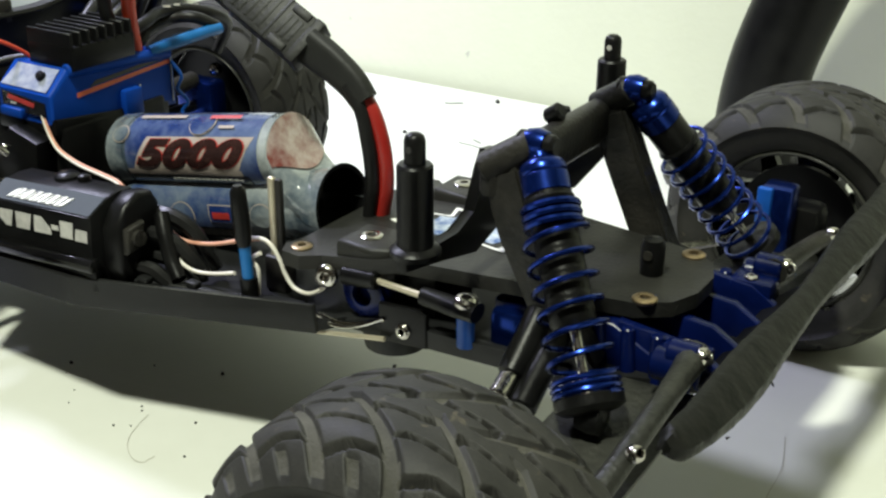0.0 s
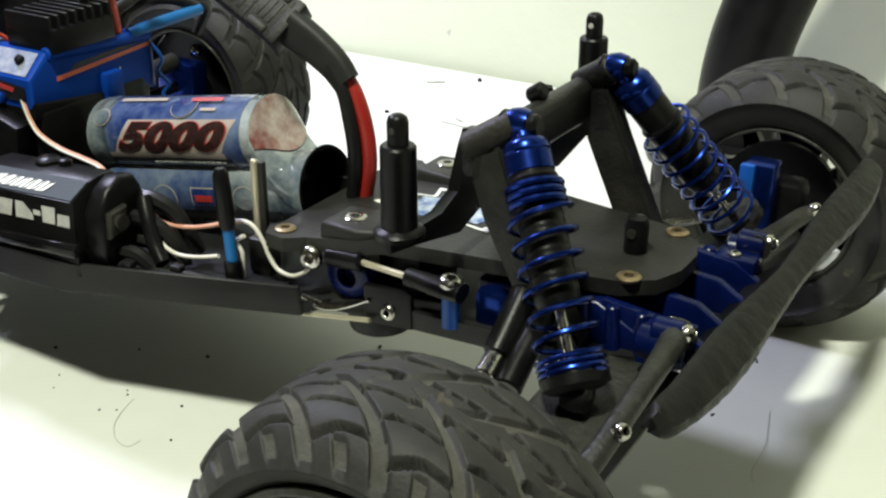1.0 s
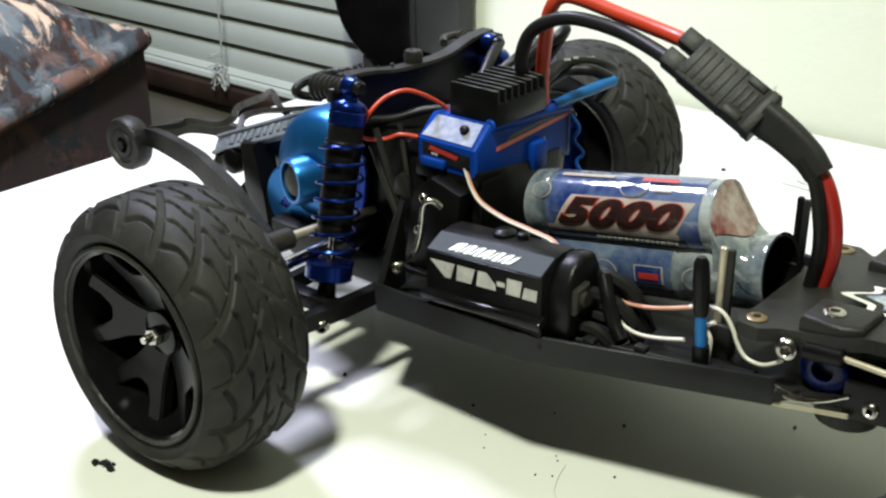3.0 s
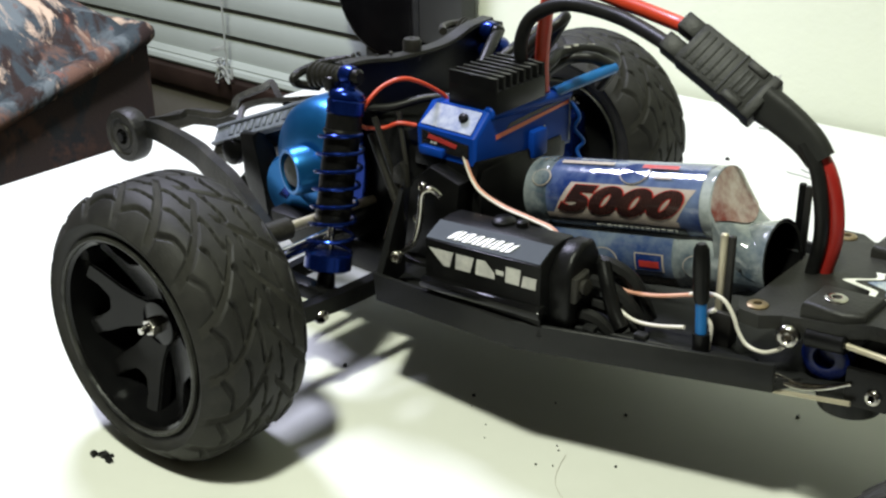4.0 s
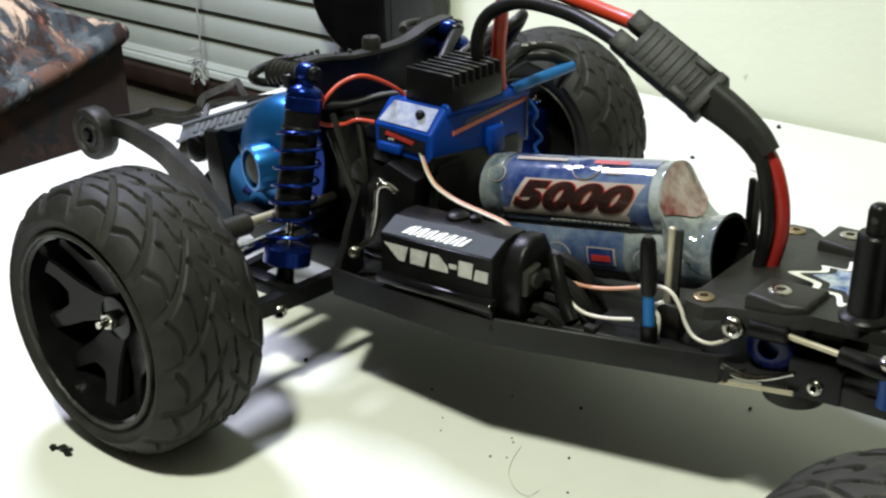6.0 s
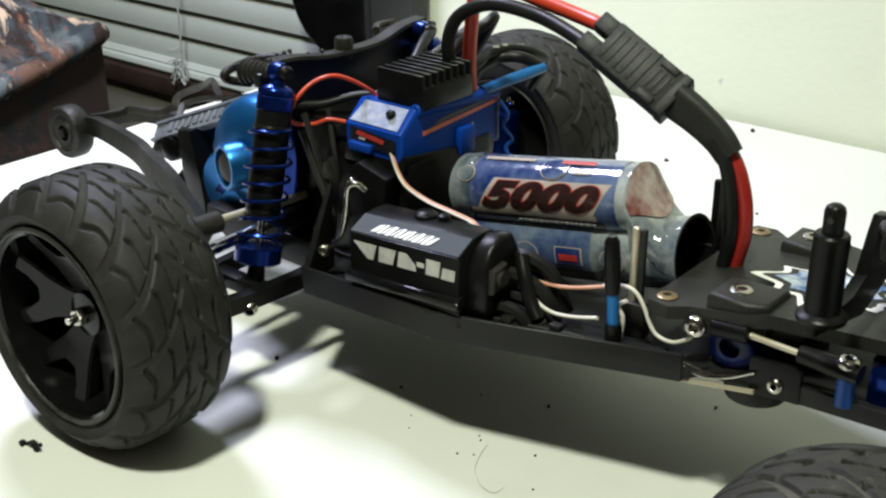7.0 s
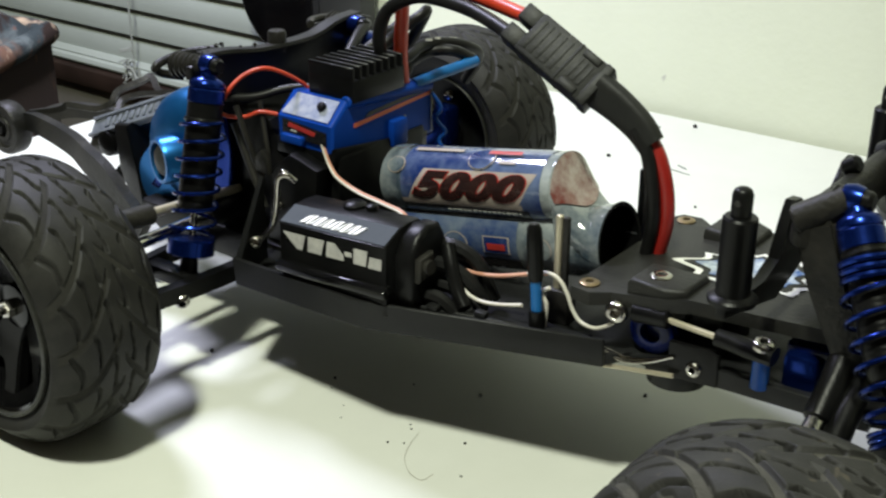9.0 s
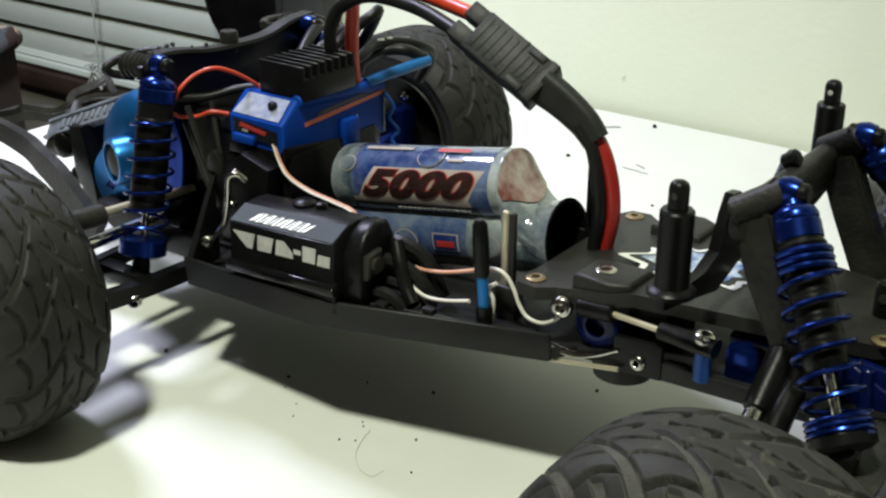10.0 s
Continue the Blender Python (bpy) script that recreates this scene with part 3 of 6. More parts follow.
def spoke_mesh(outer):
    """A broad forked spoke, dished outwards, with a raised rim round its window."""
    bm = bmesh.new()
    left = [(0.004, 0.0050), (0.012, 0.0060), (0.018, 0.0080), (0.026, 0.0122), (0.0335, 0.0158)]
    inner = [(0.0335, 0.0090), (0.0275, 0.0062), (0.0235, 0.0026)]
    out = left + inner + [(x, -z) for x, z in inner[::-1]] + [(x, -z) for x, z in left[::-1]]
    top = [bm.verts.new((x, outer * W_TYRE * (0.22 + 0.42 * (x / 0.0335) ** 1.3), z)) for x, z in out]
    low = [bm.verts.new((x, outer * (W_TYRE * (0.22 + 0.42 * (x / 0.0335) ** 1.3) - 0.0052), z)) for x, z in out]
    n = len(out)
    h = n // 2
    for ring_ in (top, low):
        for k in range(h - 1):
            bm.faces.new((ring_[k], ring_[k + 1], ring_[n - 2 - k], ring_[n - 1 - k])) if k < 2 else None
        for side in (1, -1):
            q = (lambda i: ring_[i]) if side > 0 else (lambda i: ring_[n - 1 - i])
            bm.faces.new((q(2), q(3), q(6), q(7)))
            bm.faces.new((q(3), q(4), q(5), q(6)))
        bm.faces.new((ring_[2], ring_[7], ring_[8], ring_[n - 3]))
    for k in range(n):
        bm.faces.new((top[k], top[(k + 1) % n], low[(k + 1) % n], low[k]))
    for v in bm.verts:
        v.co.x *= 0.96
    bmesh.ops.recalc_face_normals(bm, faces=bm.faces)
    es = [e for e in bm.edges if len(e.link_faces) == 2 and e.calc_face_angle(0) > 0.6]
    bmesh.ops.bevel(bm, geom=es, offset=0.0006, segments=2, affect="EDGES", clamp_overlap=True)
    return mesh_of("spoke", bm, M_GLOSS)


def disc_mesh(outer, r):
    """Inner disc behind the spokes, out to radius r."""
    bm = bmesh.new()
    lathe(bm, [(0.0065, 0.0), (r, -0.003), (r, -0.0055), (0.0065, -0.003), (0.0065, 0.0)], 40, Matrix.Translation((0, -outer * 0.15 * W_TYRE, 0)) @ Matrix.Rotation(radians(-90 * outer), 4, "X"), cap=False)
    return mesh_of("inner_disc", bm, M_BLACK)


def lip_mesh(name, outer, prof, y):
    """Scuffed edge of the wheel against the tyre bead."""
    bm = bmesh.new()
    lathe(bm, prof, 64, Matrix.Translation((0, outer * y * W_TYRE, 0)) @ Matrix.Rotation(radians(-90 * outer), 4, "X"), cap=False)
    rnd = random.Random(4)
    for v in bm.verts:
        v.co *= 1.0 + rnd.uniform(-0.004, 0.004)
    return mesh_of(name, bm, M_ARM)


TYRE = {(0.0, s): tyre_mesh(M_RUBBER, M_DUSTY, 0.0011, s, False) for s in (-1, 1)}
TYRE.update({(X_FRONT, s): tyre_mesh(M_RUBBER_DRY, M_DUST_DRY, 0.0019, s, True) for s in (-1, 1)})
RIM = {s: rim_mesh(s) for s in (-1, 1)}
SPOKE = {s: spoke_mesh(s) for s in (-1, 1)}
# rear discs are widened to stand for the dark behind the spokes
DISC = {(x, s): disc_mesh(s, r) for x, r in ((0.0, 0.0290), (X_FRONT, 0.0225)) for s in (-1, 1)}
LIP = {s: lip_mesh("rim_lip", s, [(0.0336, 0.0), (0.0338, 0.0007), (0.0345, 0.0010), (0.0354, 0.0006), (0.0356, -0.0006)], 0.895) for s in (-1, 1)}
BEAD = {s: lip_mesh("inner_lip", s, [(0.0286, 0.0), (0.0288, -0.0006), (0.0294, -0.0009), (0.0301, -0.0005), (0.0302, 0.0003)], -0.735) for s in (-1, 1)}


def wheel(x, y, turn, steer=0.0):
    s = -1 if y < 0 else 1
    w = new("wheel", RIM[s])
    w.parent = TRUCK
    w.matrix_basis = pose(x, y, R_TYRE - 0.0006, 0, 0, steer) @ pose(0, 0, 0, 0, turn, 0)
    t = new("tyre", TYRE[x, s])
    t.parent = w
    t["label"] = "worn black rubber tyre with swept tread"
    new("rim_lip", LIP[s]).parent = w
    new("inner_lip", BEAD[s]).parent = w
    new("inner_disc", DISC[x, s]).parent = w
    for k in range(5):
        q = new("spoke", SPOKE[s])
        q.parent = w
        q.matrix_basis = Matrix.Rotation(2 * math.pi * k / 5, 4, "Y")
    bm = bmesh.new()
    lathe(bm, [(0.0085, -0.006), (0.009, 0.002), (0.0078, 0.0058), (0.0050, 0.0062)], 24, Matrix.Translation((0, s * 0.1 * W_TYRE, 0)) @ Matrix.Rotation(radians(-90 * s), 4, "X"))
    part("hub", bm, M_GLOSS, w)
    bm = bmesh.new()
    lathe(bm, [(0.0034, 0), (0.0034, 0.0032), (0.0029, 0.0038)], 6, Matrix.Translation((0, s * (0.1 * W_TYRE + 0.006), 0)) @ Matrix.Rotation(radians(-90 * s), 4, "X"))
    lathe(bm, [(0.0016, 0), (0.0016, 0.0065), (0.0012, 0.007)], 12, Matrix.Translation((0, s * (0.1 * W_TYRE + 0.006), 0)) @ Matrix.Rotation(radians(-90 * s), 4, "X"))
    part("wheel_nut", bm, M_STEEL, w, "shiny steel wheel nut")
    return w


wheel(0.0, -Y_REAR, 41)
wheel(0.0, Y_REAR, 40)
wheel(X_FRONT, -Y_FRONT, 5)
wheel(X_FRONT, Y_FRONT, 62)


# ---- chassis tub ----
def zb(x):
    return 0.0405 + (x - 0.03) * 0.052


def zt(x):
    return 0.0515 + max(0.0, x - 0.03) * 0.042


SIDE = [(0.034, -0.0600), (0.0987, -0.0628), (0.1810, -0.0425)]


def chassis():
    bm = bmesh.new()
    half = [(-0.030, -0.026), (0.020, -0.034), (0.034, -0.0592), (0.0987, -0.0620), (0.1805, -0.0418), (0.186, -0.0345), (0.262, -0.0335), (0.300, -0.022)]
    out = half + [(x, -y) for x, y in half[::-1]]
    vs = [bm.verts.new((x, y, zb(x))) for x, y in out]
    ws = [bm.verts.new((x, y, zb(x) + 0.003)) for x, y in out]
    bm.faces.new(vs[::-1])
    bm.faces.new(ws)
    for i in range(len(out)):
        j = (i + 1) % len(out)
        bm.faces.new((vs[i], vs[j], ws[j], ws[i]))
    ob = part("chassis", bm, M_CHASSIS, TRUCK, "dark grey moulded chassis tub")
    for s in (1, -1):
        bm = bmesh.new()
        th = 0.0018
        path = SIDE
        lo_o, hi_o, lo_i, hi_i = [], [], [], []
        for x, y in path:
            lo_o.append(bm.verts.new((x, s * y, zb(x) - 0.0006)))
            hi_o.append(bm.verts.new((x, s * (y - 0.0012), zt(x))))
            hi_i.append(bm.verts.new((x, s * (y - 0.0012 + th), zt(x))))
            lo_i.append(bm.verts.new((x, s * (y + th), zb(x) - 0.0006)))
        for i in range(len(path) - 1):
            for a, b in ((lo_o, hi_o), (hi_o, hi_i), (hi_i, lo_i), (lo_i, lo_o)):
                bm.faces.new((a[i], a[i + 1], b[i + 1], b[i]))
        bm.faces.new((lo_o[0], hi_o[0], hi_i[0], lo_i[0]))
        bm.faces.new((lo_o[-1], hi_o[-1], hi_i[-1], lo_i[-1]))
        bmesh.ops.bevel(bm, geom=[e for e in bm.edges], offset=0.0004, segments=1, affect="EDGES", clamp_overlap=True)
        part("side_wall", bm, M_CHASSIS, ob)
        # narrow front rail
        bm = bmesh.new()
        prism(bm, [(0.187, 0.0488), (0.262, 0.0520), (0.262, 0.0580), (0.206, 0.0555), (0.187, 0.0515)], 0.003, Matrix.Translation((0, s * 0.0345 + 0.0015, 0)) @ XZ, bevel=0.0004)
        part("front_rail", bm, M_CHASSIS, ob)
    # rear lip that climbs from the side wall
    for s in (1, -1):
        bm = bmesh.new()
        q = [(0.0345, s * -0.0600, 0.0505), (0.0290, s * -0.0400, 0.0765), (0.0310, s * -0.0400, 0.0765), (0.0375, s * -0.0600, 0.0505)]
        b = [(0.0345, s * -0.0600, 0.041), (0.0290, s * -0.0400, 0.041), (0.0310, s * -0.0400, 0.041), (0.0375, s * -0.0600, 0.041)]
        vs, ws = [bm.verts.new(p) for p in q], [bm.verts.new(p) for p in b]
        bm.faces.new(vs)
        bm.faces.new(ws[::-1])
        for k in range(4):
            bm.faces.new((vs[k], ws[k], ws[(k + 1) % 4], vs[(k + 1) % 4]))
        part("rear_flange", bm, M_CHASSIS, ob)
    # unseen block added under the tub to deepen the shade below it
    bm = bmesh.new()
    prism(bm, [(0.040, 0.0370), (0.050, 0.0345), (0.150, 0.0365), (0.172, 0.0470), (0.040, 0.0415)], 0.040, Matrix.Translation((0, 0.022, 0)) @ XZ, bevel=0.002)
    part("unseen_belly_block", bm, M_CHASSIS, ob)
    # lugs on the inner ledge
    for p in ((0.1235, -0.0548, 0.0560), (0.1395, -0.0500, 0.0566)):
        bm = bmesh.new()
        box(bm, p, (0.0042, 0.0030, 0.0022), bevel=0.0004)
        part("lug", bm, M_CHASSIS, ob)
    bm = bmesh.new()
    prism(bm, [(0.113, -0.0535), (0.172, -0.0385), (0.172, -0.0345), (0.113, -0.049)], 0.008, Matrix.Translation((0, 0, 0.0455)), bevel=0.0006)
    part("ledge", bm, M_CHASSIS, ob)
    return ob


CHASSIS = chassis()


# ---- rear block, gearbox and tower ----
def rear_block():
    bm = bmesh.new()
    prism(bm, [(-0.03, 0.044), (0.027, 0.044), (0.027, 0.078), (0.018, 0.092), (-0.012, 0.098), (-0.03, 0.085)], 0.046, Matrix.Translation((0, 0.023, 0)) @ XZ, bevel=0.002)
    ob = part("rear_bulkhead", bm, M_BLACK, TRUCK)
    for s in (-1, 1):
        bm = bmesh.new()
        prism(bm, [(0.022, 0.046), (0.046, 0.046), (0.050, 0.080), (0.036, 0.084), (0.026, 0.076)], 0.010, Matrix.Translation((0, s * 0.026 + 0.005, 0)) @ XZ, bevel=0.0012)
        part("side_web", bm, M_BLACK, ob)
    bm = bmesh.new()
    box(bm, (0.038, 0.004, 0.066), (0.030, 0.052, 0.036), bevel=0.002)
    part("mount_block", bm, M_BLACK, ob)
    # lower case that closes the gearbox towards the table
    bm = bmesh.new()
    prism(bm, [(-0.052, 0.0400), (-0.040, 0.0325), (0.030, 0.0320), (0.036, 0.0400), (0.036, 0.0455), (-0.052, 0.0455)], 0.066, Matrix.Translation((0, 0.033, 0)) @ XZ, bevel=0.0020)
    part("lower_case", bm, M_BLACK, ob)
    return ob


REAR = rear_block()
for a, b, r in (((0.0120, -0.0340, 0.0990), (0.0200, -0.0305, 0.0700), 0.0012), ((0.0060, -0.0300, 0.0900), (0.0240, -0.0330, 0.0600), 0.0014), ((0.0170, -0.0260, 0.1000), (0.0230, -0.0290, 0.0800), 0.0010)):
    bm = bmesh.new()
    rod(bm, a, b, r, n=10)
    part("brace", bm, M_WORN, REAR)
bm = bmesh.new()
prism(bm, [(0.0185, 0.0740), (0.0255, 0.0735), (0.0250, 0.0805), (0.0225, 0.0830), (0.0190, 0.0800)], 0.003, Matrix.Translation((0, -0.0295, 0)) @ XZ, bevel=0.0006)
part("brace_plate", bm, M_WORN, REAR)
for p in ((0.0300, -0.0312, 0.0620), (0.0430, -0.0312, 0.0550), (0.0330, -0.0312, 0.0755)):
    screw("web_screw", p, (0, -1, 0.1), 0.0020, M_STEEL, REAR)


def gearbox():
    bm = bmesh.new()
    m = pose(-0.0330, -0.0125, 0.0672, 90, 0, 0)
    lathe(bm, [(0.0255, -0.030), (0.0262, 0.0), (0.0252, 0.006), (0.0225, 0.0100), (0.0160, 0.0130), (0.0105, 0.0140)], 48, m)
    ob = part("gear_cover", bm, M_CYAN, TRUCK, "round light blue anodised gear cover")
    bm = bmesh.new()
    m = pose(-0.0485, -0.0205, 0.0520, 90, 0, 0)
    lathe(bm, [(0.0150, -0.012), (0.0153, 0.0015), (0.0140, 0.0035), (0.0030, 0.0040)], 40, m)
    part("lower_cover", bm, M_CYAN, ob)
    bm = bmesh.new()
    m = pose(-0.0340, -0.0245, 0.0658, 90, 0, -18)
    lathe(bm, [(0.0102, -0.004), (0.0100, 0.0085), (0.0092, 0.0100), (0.0080, 0.0100), (0.0076, 0.0030), (1e-5, 0.0030)], 32, m, cap=False)
    part("motor_boss", bm, M_CYAN, ob)
    bm = bmesh.new()
    lathe(bm, [(0.0074, 0.0), (0.0074, 0.0075), (0.0050, 0.0098), (1e-5, 0.0105)], 24, m, cap=False)
    part("boss_plug", bm, M_DARKGREY, ob)
    bm = bmesh.new()
    m = pose(-0.018, 0.03, 0.064, 90, 0, 0)
    lathe(bm, [(0.016, -0.02), (0.018, -0.016), (0.018, 0.026), (0.016, 0.03)], 32, m)
    part("motor_can", bm, M_BLACK, ob)
    bm = bmesh.new()
    prism(bm, [(-0.0200, 0.0520), (-0.0040, 0.0520), (-0.0010, 0.0620), (-0.0005, 0.0760), (-0.0020, 0.0880), (-0.0060, 0.0950), (-0.0200, 0.0950)], 0.0030, Matrix.Translation((0, -0.0245, 0)) @ XZ, bevel=0.0010)
    part("motor_plate", bm, M_BLUE, ob)
    # raised emblem on the lower cover, a plain slanted shape
    bm = bmesh.new()
    prism(bm, [(-0.0550, 0.0490), (-0.0500, 0.0480), (-0.0440, 0.0555), (-0.0480, 0.0565)], 0.0006, Matrix.Translation((0, -0.0243, 0)) @ XZ, bevel=0.0002)
    part("emblem", bm, M_BLUE, ob)
    return ob


gearbox()


def rear_tower():
    """A thin arched plate across the truck with a paler flange along its top."""
    top = [(-0.0470, 0.1150), (-0.0400, 0.1178), (-0.0320, 0.1176), (-0.0240, 0.1166), (-0.0120, 0.1146), (0.0050, 0.1138), (0.0200, 0.1142), (0.0340, 0.1176), (0.0470, 0.1186), (0.0550, 0.1160)]
    low = [(0.0550, 0.1110), (0.0470, 0.1040), (0.0300, 0.0990), (0.0190, 0.0920), (0.0190, 0.0620), (-0.0190, 0.0620), (-0.0190, 0.0920), (-0.0280, 0.1020), (-0.0400, 0.1080), (-0.0470, 0.1100)]
    bm = bmesh.new()
    prism(bm, top + low, 0.0042, Matrix.Translation((-0.0005, 0, 0)) @ YZ, bevel=0.0008)
    ob = part("rear_shock_tower", bm, M_BLACK, TRUCK)
    bm = bmesh.new()
    line = spline([(0.0016, y, z) for y, z in top[1:-1]], 6)
    sweep(bm, line, lambda t: [(-0.0030, -0.0010), (0.0027, -0.0010), (0.0030, 0.0003), (0.0022, 0.0010), (-0.0026, 0.0010), (-0.0032, 0.0003)])
    # lighter plastic puts the edge's grey highlight into the colour
    part("top_flange", bm, M_PLATE, ob, "dark grey top edge, paler for its highlight")
    bm = bmesh.new()
    lathe(bm, [(0.0034, -0.003), (0.0037, 0.0), (0.0037, 0.0046), (0.0032, 0.0056), (0.0012, 0.0058), (1e-5, 0.0050)], 16, Matrix.Translation((0.0005, 0.0008, 0.1140)), cap=False)
    part("body_post_stub", bm, M_WORN, ob)
    for s in (-1, 1):
        # knurled spacer between tower and shock absorber
        bm = bmesh.new()
        prof = [(0.0030, 0.0)]
        for k in range(6):
            prof += [(0.0050 - 0.0002 * k, 0.0006 + 0.0022 * k), (0.0051 - 0.0002 * k, 0.0014 + 0.0022 * k), (0.0043 - 0.0002 * k, 0.0020 + 0.0022 * k)]
        lathe(bm, prof + [(0.0028, 0.0142)], 18, along((-0.0090, s * 0.0438, 0.1135), (0.0050, s * 0.0418, 0.1150)))
        part("shock_mount", bm, M_WORN, ob)
        # dirty loop bracket at the end of the plate
        bm = bmesh.new()
        wire(bm, [(-0.0050, s * 0.0260, 0.1165), (-0.0120, s * 0.0350, 0.1158), (-0.0120, s * 0.0470, 0.1150), (-0.0120, s * 0.0510, 0.1130), (-0.0120, s * 0.0480, 0.1105), (-0.0100, s * 0.0400, 0.1080)], 0.0017, 8)
        part("bracket_loop", bm, M_WORN, ob)
    bm = bmesh.new()
    rnd = random.Random(21)
    for k in range(14):
        y = rnd.uniform(-0.044, -0.012)
        p = Vector((rnd.uniform(-0.004, 0.003), y, 0.1186 if y < -0.02 else 0.1166))
        bmesh.ops.create_icosphere(bm, subdivisions=1, radius=rnd.uniform(0.0004, 0.0010), matrix=Matrix.Translation(p))
    part("grit", bm, M_WORN, ob, "grit and rubber dust")
    return ob


rear_tower()


# ---- shock absorbers ----
def shock(top, bottom, radius, body_len, coil_r, open_turns, collars, cup_at, name, tight=0):
    """Eyelet cap, collared body, blue spring, cup, shaft and rod end from top to bottom."""
    top, bottom = Vector(top), Vector(bottom)
    L = (bottom - top).length
    m = along(top, bottom)
    bm = bmesh.new()
    prof = [(radius * 0.80, 0.0130), (radius, 0.0138)]
    h = 0.0250
    while h < body_len - 0.002:
        prof += [(radius, h), (radius * 1.012, h + 0.0004), (radius, h + 0.0008)]
        h += 0.0016
    prof += [(radius, body_len), (radius * 0.9, body_len + 0.0015), (radius * 0.25, body_len + 0.002)]
    lathe(bm, prof, 28, m)
    ob = part(name, bm, M_BLACK, TRUCK, "shock absorber with a black threaded body and a blue spring")
    bm = bmesh.new()
    lathe(bm, [(0.0022, -0.0005), (0.0030, 0.002), (0.0034, 0.0042), (radius * 0.93, 0.0056), (radius * 1.04, 0.0070), (radius * 1.04, 0.0082), (radius * 0.98, 0.0086), (radius * 1.06, 0.0092), (radius * 1.06, 0.0138), (radius * 0.9, 0.0146)], 28, m)
    part("cap", bm, M_BLUE, ob, "blue anodised cap")
    bm = bmesh.new()
    em = Matrix.Translation(top) @ Matrix.Rotation(radians(90), 4, "Y")
    lathe(bm, [(0.0018, -0.0030), (0.0036, -0.0027), (0.0042, 0.0), (0.0036, 0.0027), (0.0018, 0.0030)], 18, em)
    part("eyelet", bm, M_BLUE, ob)
    bm = bmesh.new()
    lathe(bm, [(0.0022, -0.0058), (0.0030, -0.005), (0.0030, 0.0046), (0.0022, 0.0056), (0.0012, 0.0056)], 16, em)
    part("mount_screw", bm, M_BLACK, ob)
    s0 = collars[0]
    for h, kind in collars[1]:
        bm = bmesh.new()
        k = coil_r - 0.0004 if kind else radius * 1.12
        lathe(bm, [(radius * 0.97, h), (k - 0.0003, h + 0.0001), (k, h + 0.0009), (k - 0.0003, h + 0.0017), (radius * 0.97, h + 0.0018)], 28, m, cap=False)
        part("collar", bm, M_BLUE if kind else M_BLACK, ob)
    end = cup_at
    bm = bmesh.new()
    r = 0.00072
    pts = []
    turns = open_turns + tight
    N = int(turns * 22)
    for i in range(N + 1):
        w = turns * i / N
        tz = tight * 2.15 * r
        z = s0 + (end - tz - s0) * (w / open_turns) if w < open_turns else end - tz + (w - open_turns) * 2.15 * r
        pts.append(m @ Vector((coil_r * math.cos(2 * math.pi * w), coil_r * math.sin(2 * math.pi * w), z)))
    sweep(bm, pts, ring(r, 8))
    part("spring", bm, M_BLUE, ob, "blue coil spring")
    bm = bmesh.new()
    rear = name.startswith("rear")
    ch = 0.0055 if rear else 0.0026
    lathe(bm, [(0.0022, end - 0.0008), (coil_r - 0.0012, end - 0.0006), (coil_r + 0.0005, end), (coil_r + 0.0005, end + ch), (coil_r - 0.0016, end + ch + 0.0012), (0.0030, end + ch + 0.002)], 28, m)
    part("spring_cup", bm, M_BLUE if rear else M_BLACK, ob)
    bm = bmesh.new()
    lathe(bm, [(0.0014, body_len), (0.0014, end + 0.001)], 14, m)
    part("shaft", bm, M_STEEL, ob, "polished steel shaft")
    bm = bmesh.new()
    lathe(bm, [(0.0026, end + 0.002), (0.0034, end + ch + 0.004), (0.0040, L)], 14, m)
    em = Matrix.Translation(bottom) @ Matrix.Rotation(radians(90), 4, "Y")
    lathe(bm, [(0.0018, -0.0034), (0.0042, -0.0030), (0.0046, 0.0), (0.0042, 0.0030), (0.0018, 0.0034)], 16, em)
    part("rod_end", bm, M_BLACK, ob)
    return ob


for s in (-1, 1):
    shock((0.0072, s * 0.0412, 0.1155), (0.0108, s * 0.0640, 0.0345), 0.0066, 0.0535, 0.0084, 7.0, (0.0205, [(0.0196, 0)]), 0.0660, "rear_shock_absorber")
    shock((0.2472, s * 0.0305, 0.1168), (0.2805, s * 0.0600, 0.0612), 0.0060, 0.0475, 0.0084, 6.2 if s < 0 else 8.0, (0.0235, [(0.0148, 0), (0.0168, 1), (0.0190, 1), (0.0212, 1)] if s < 0 else [(0.0224, 0)]), 0.0665, "front_shock_absorber", tight=3 if s < 0 else 0)


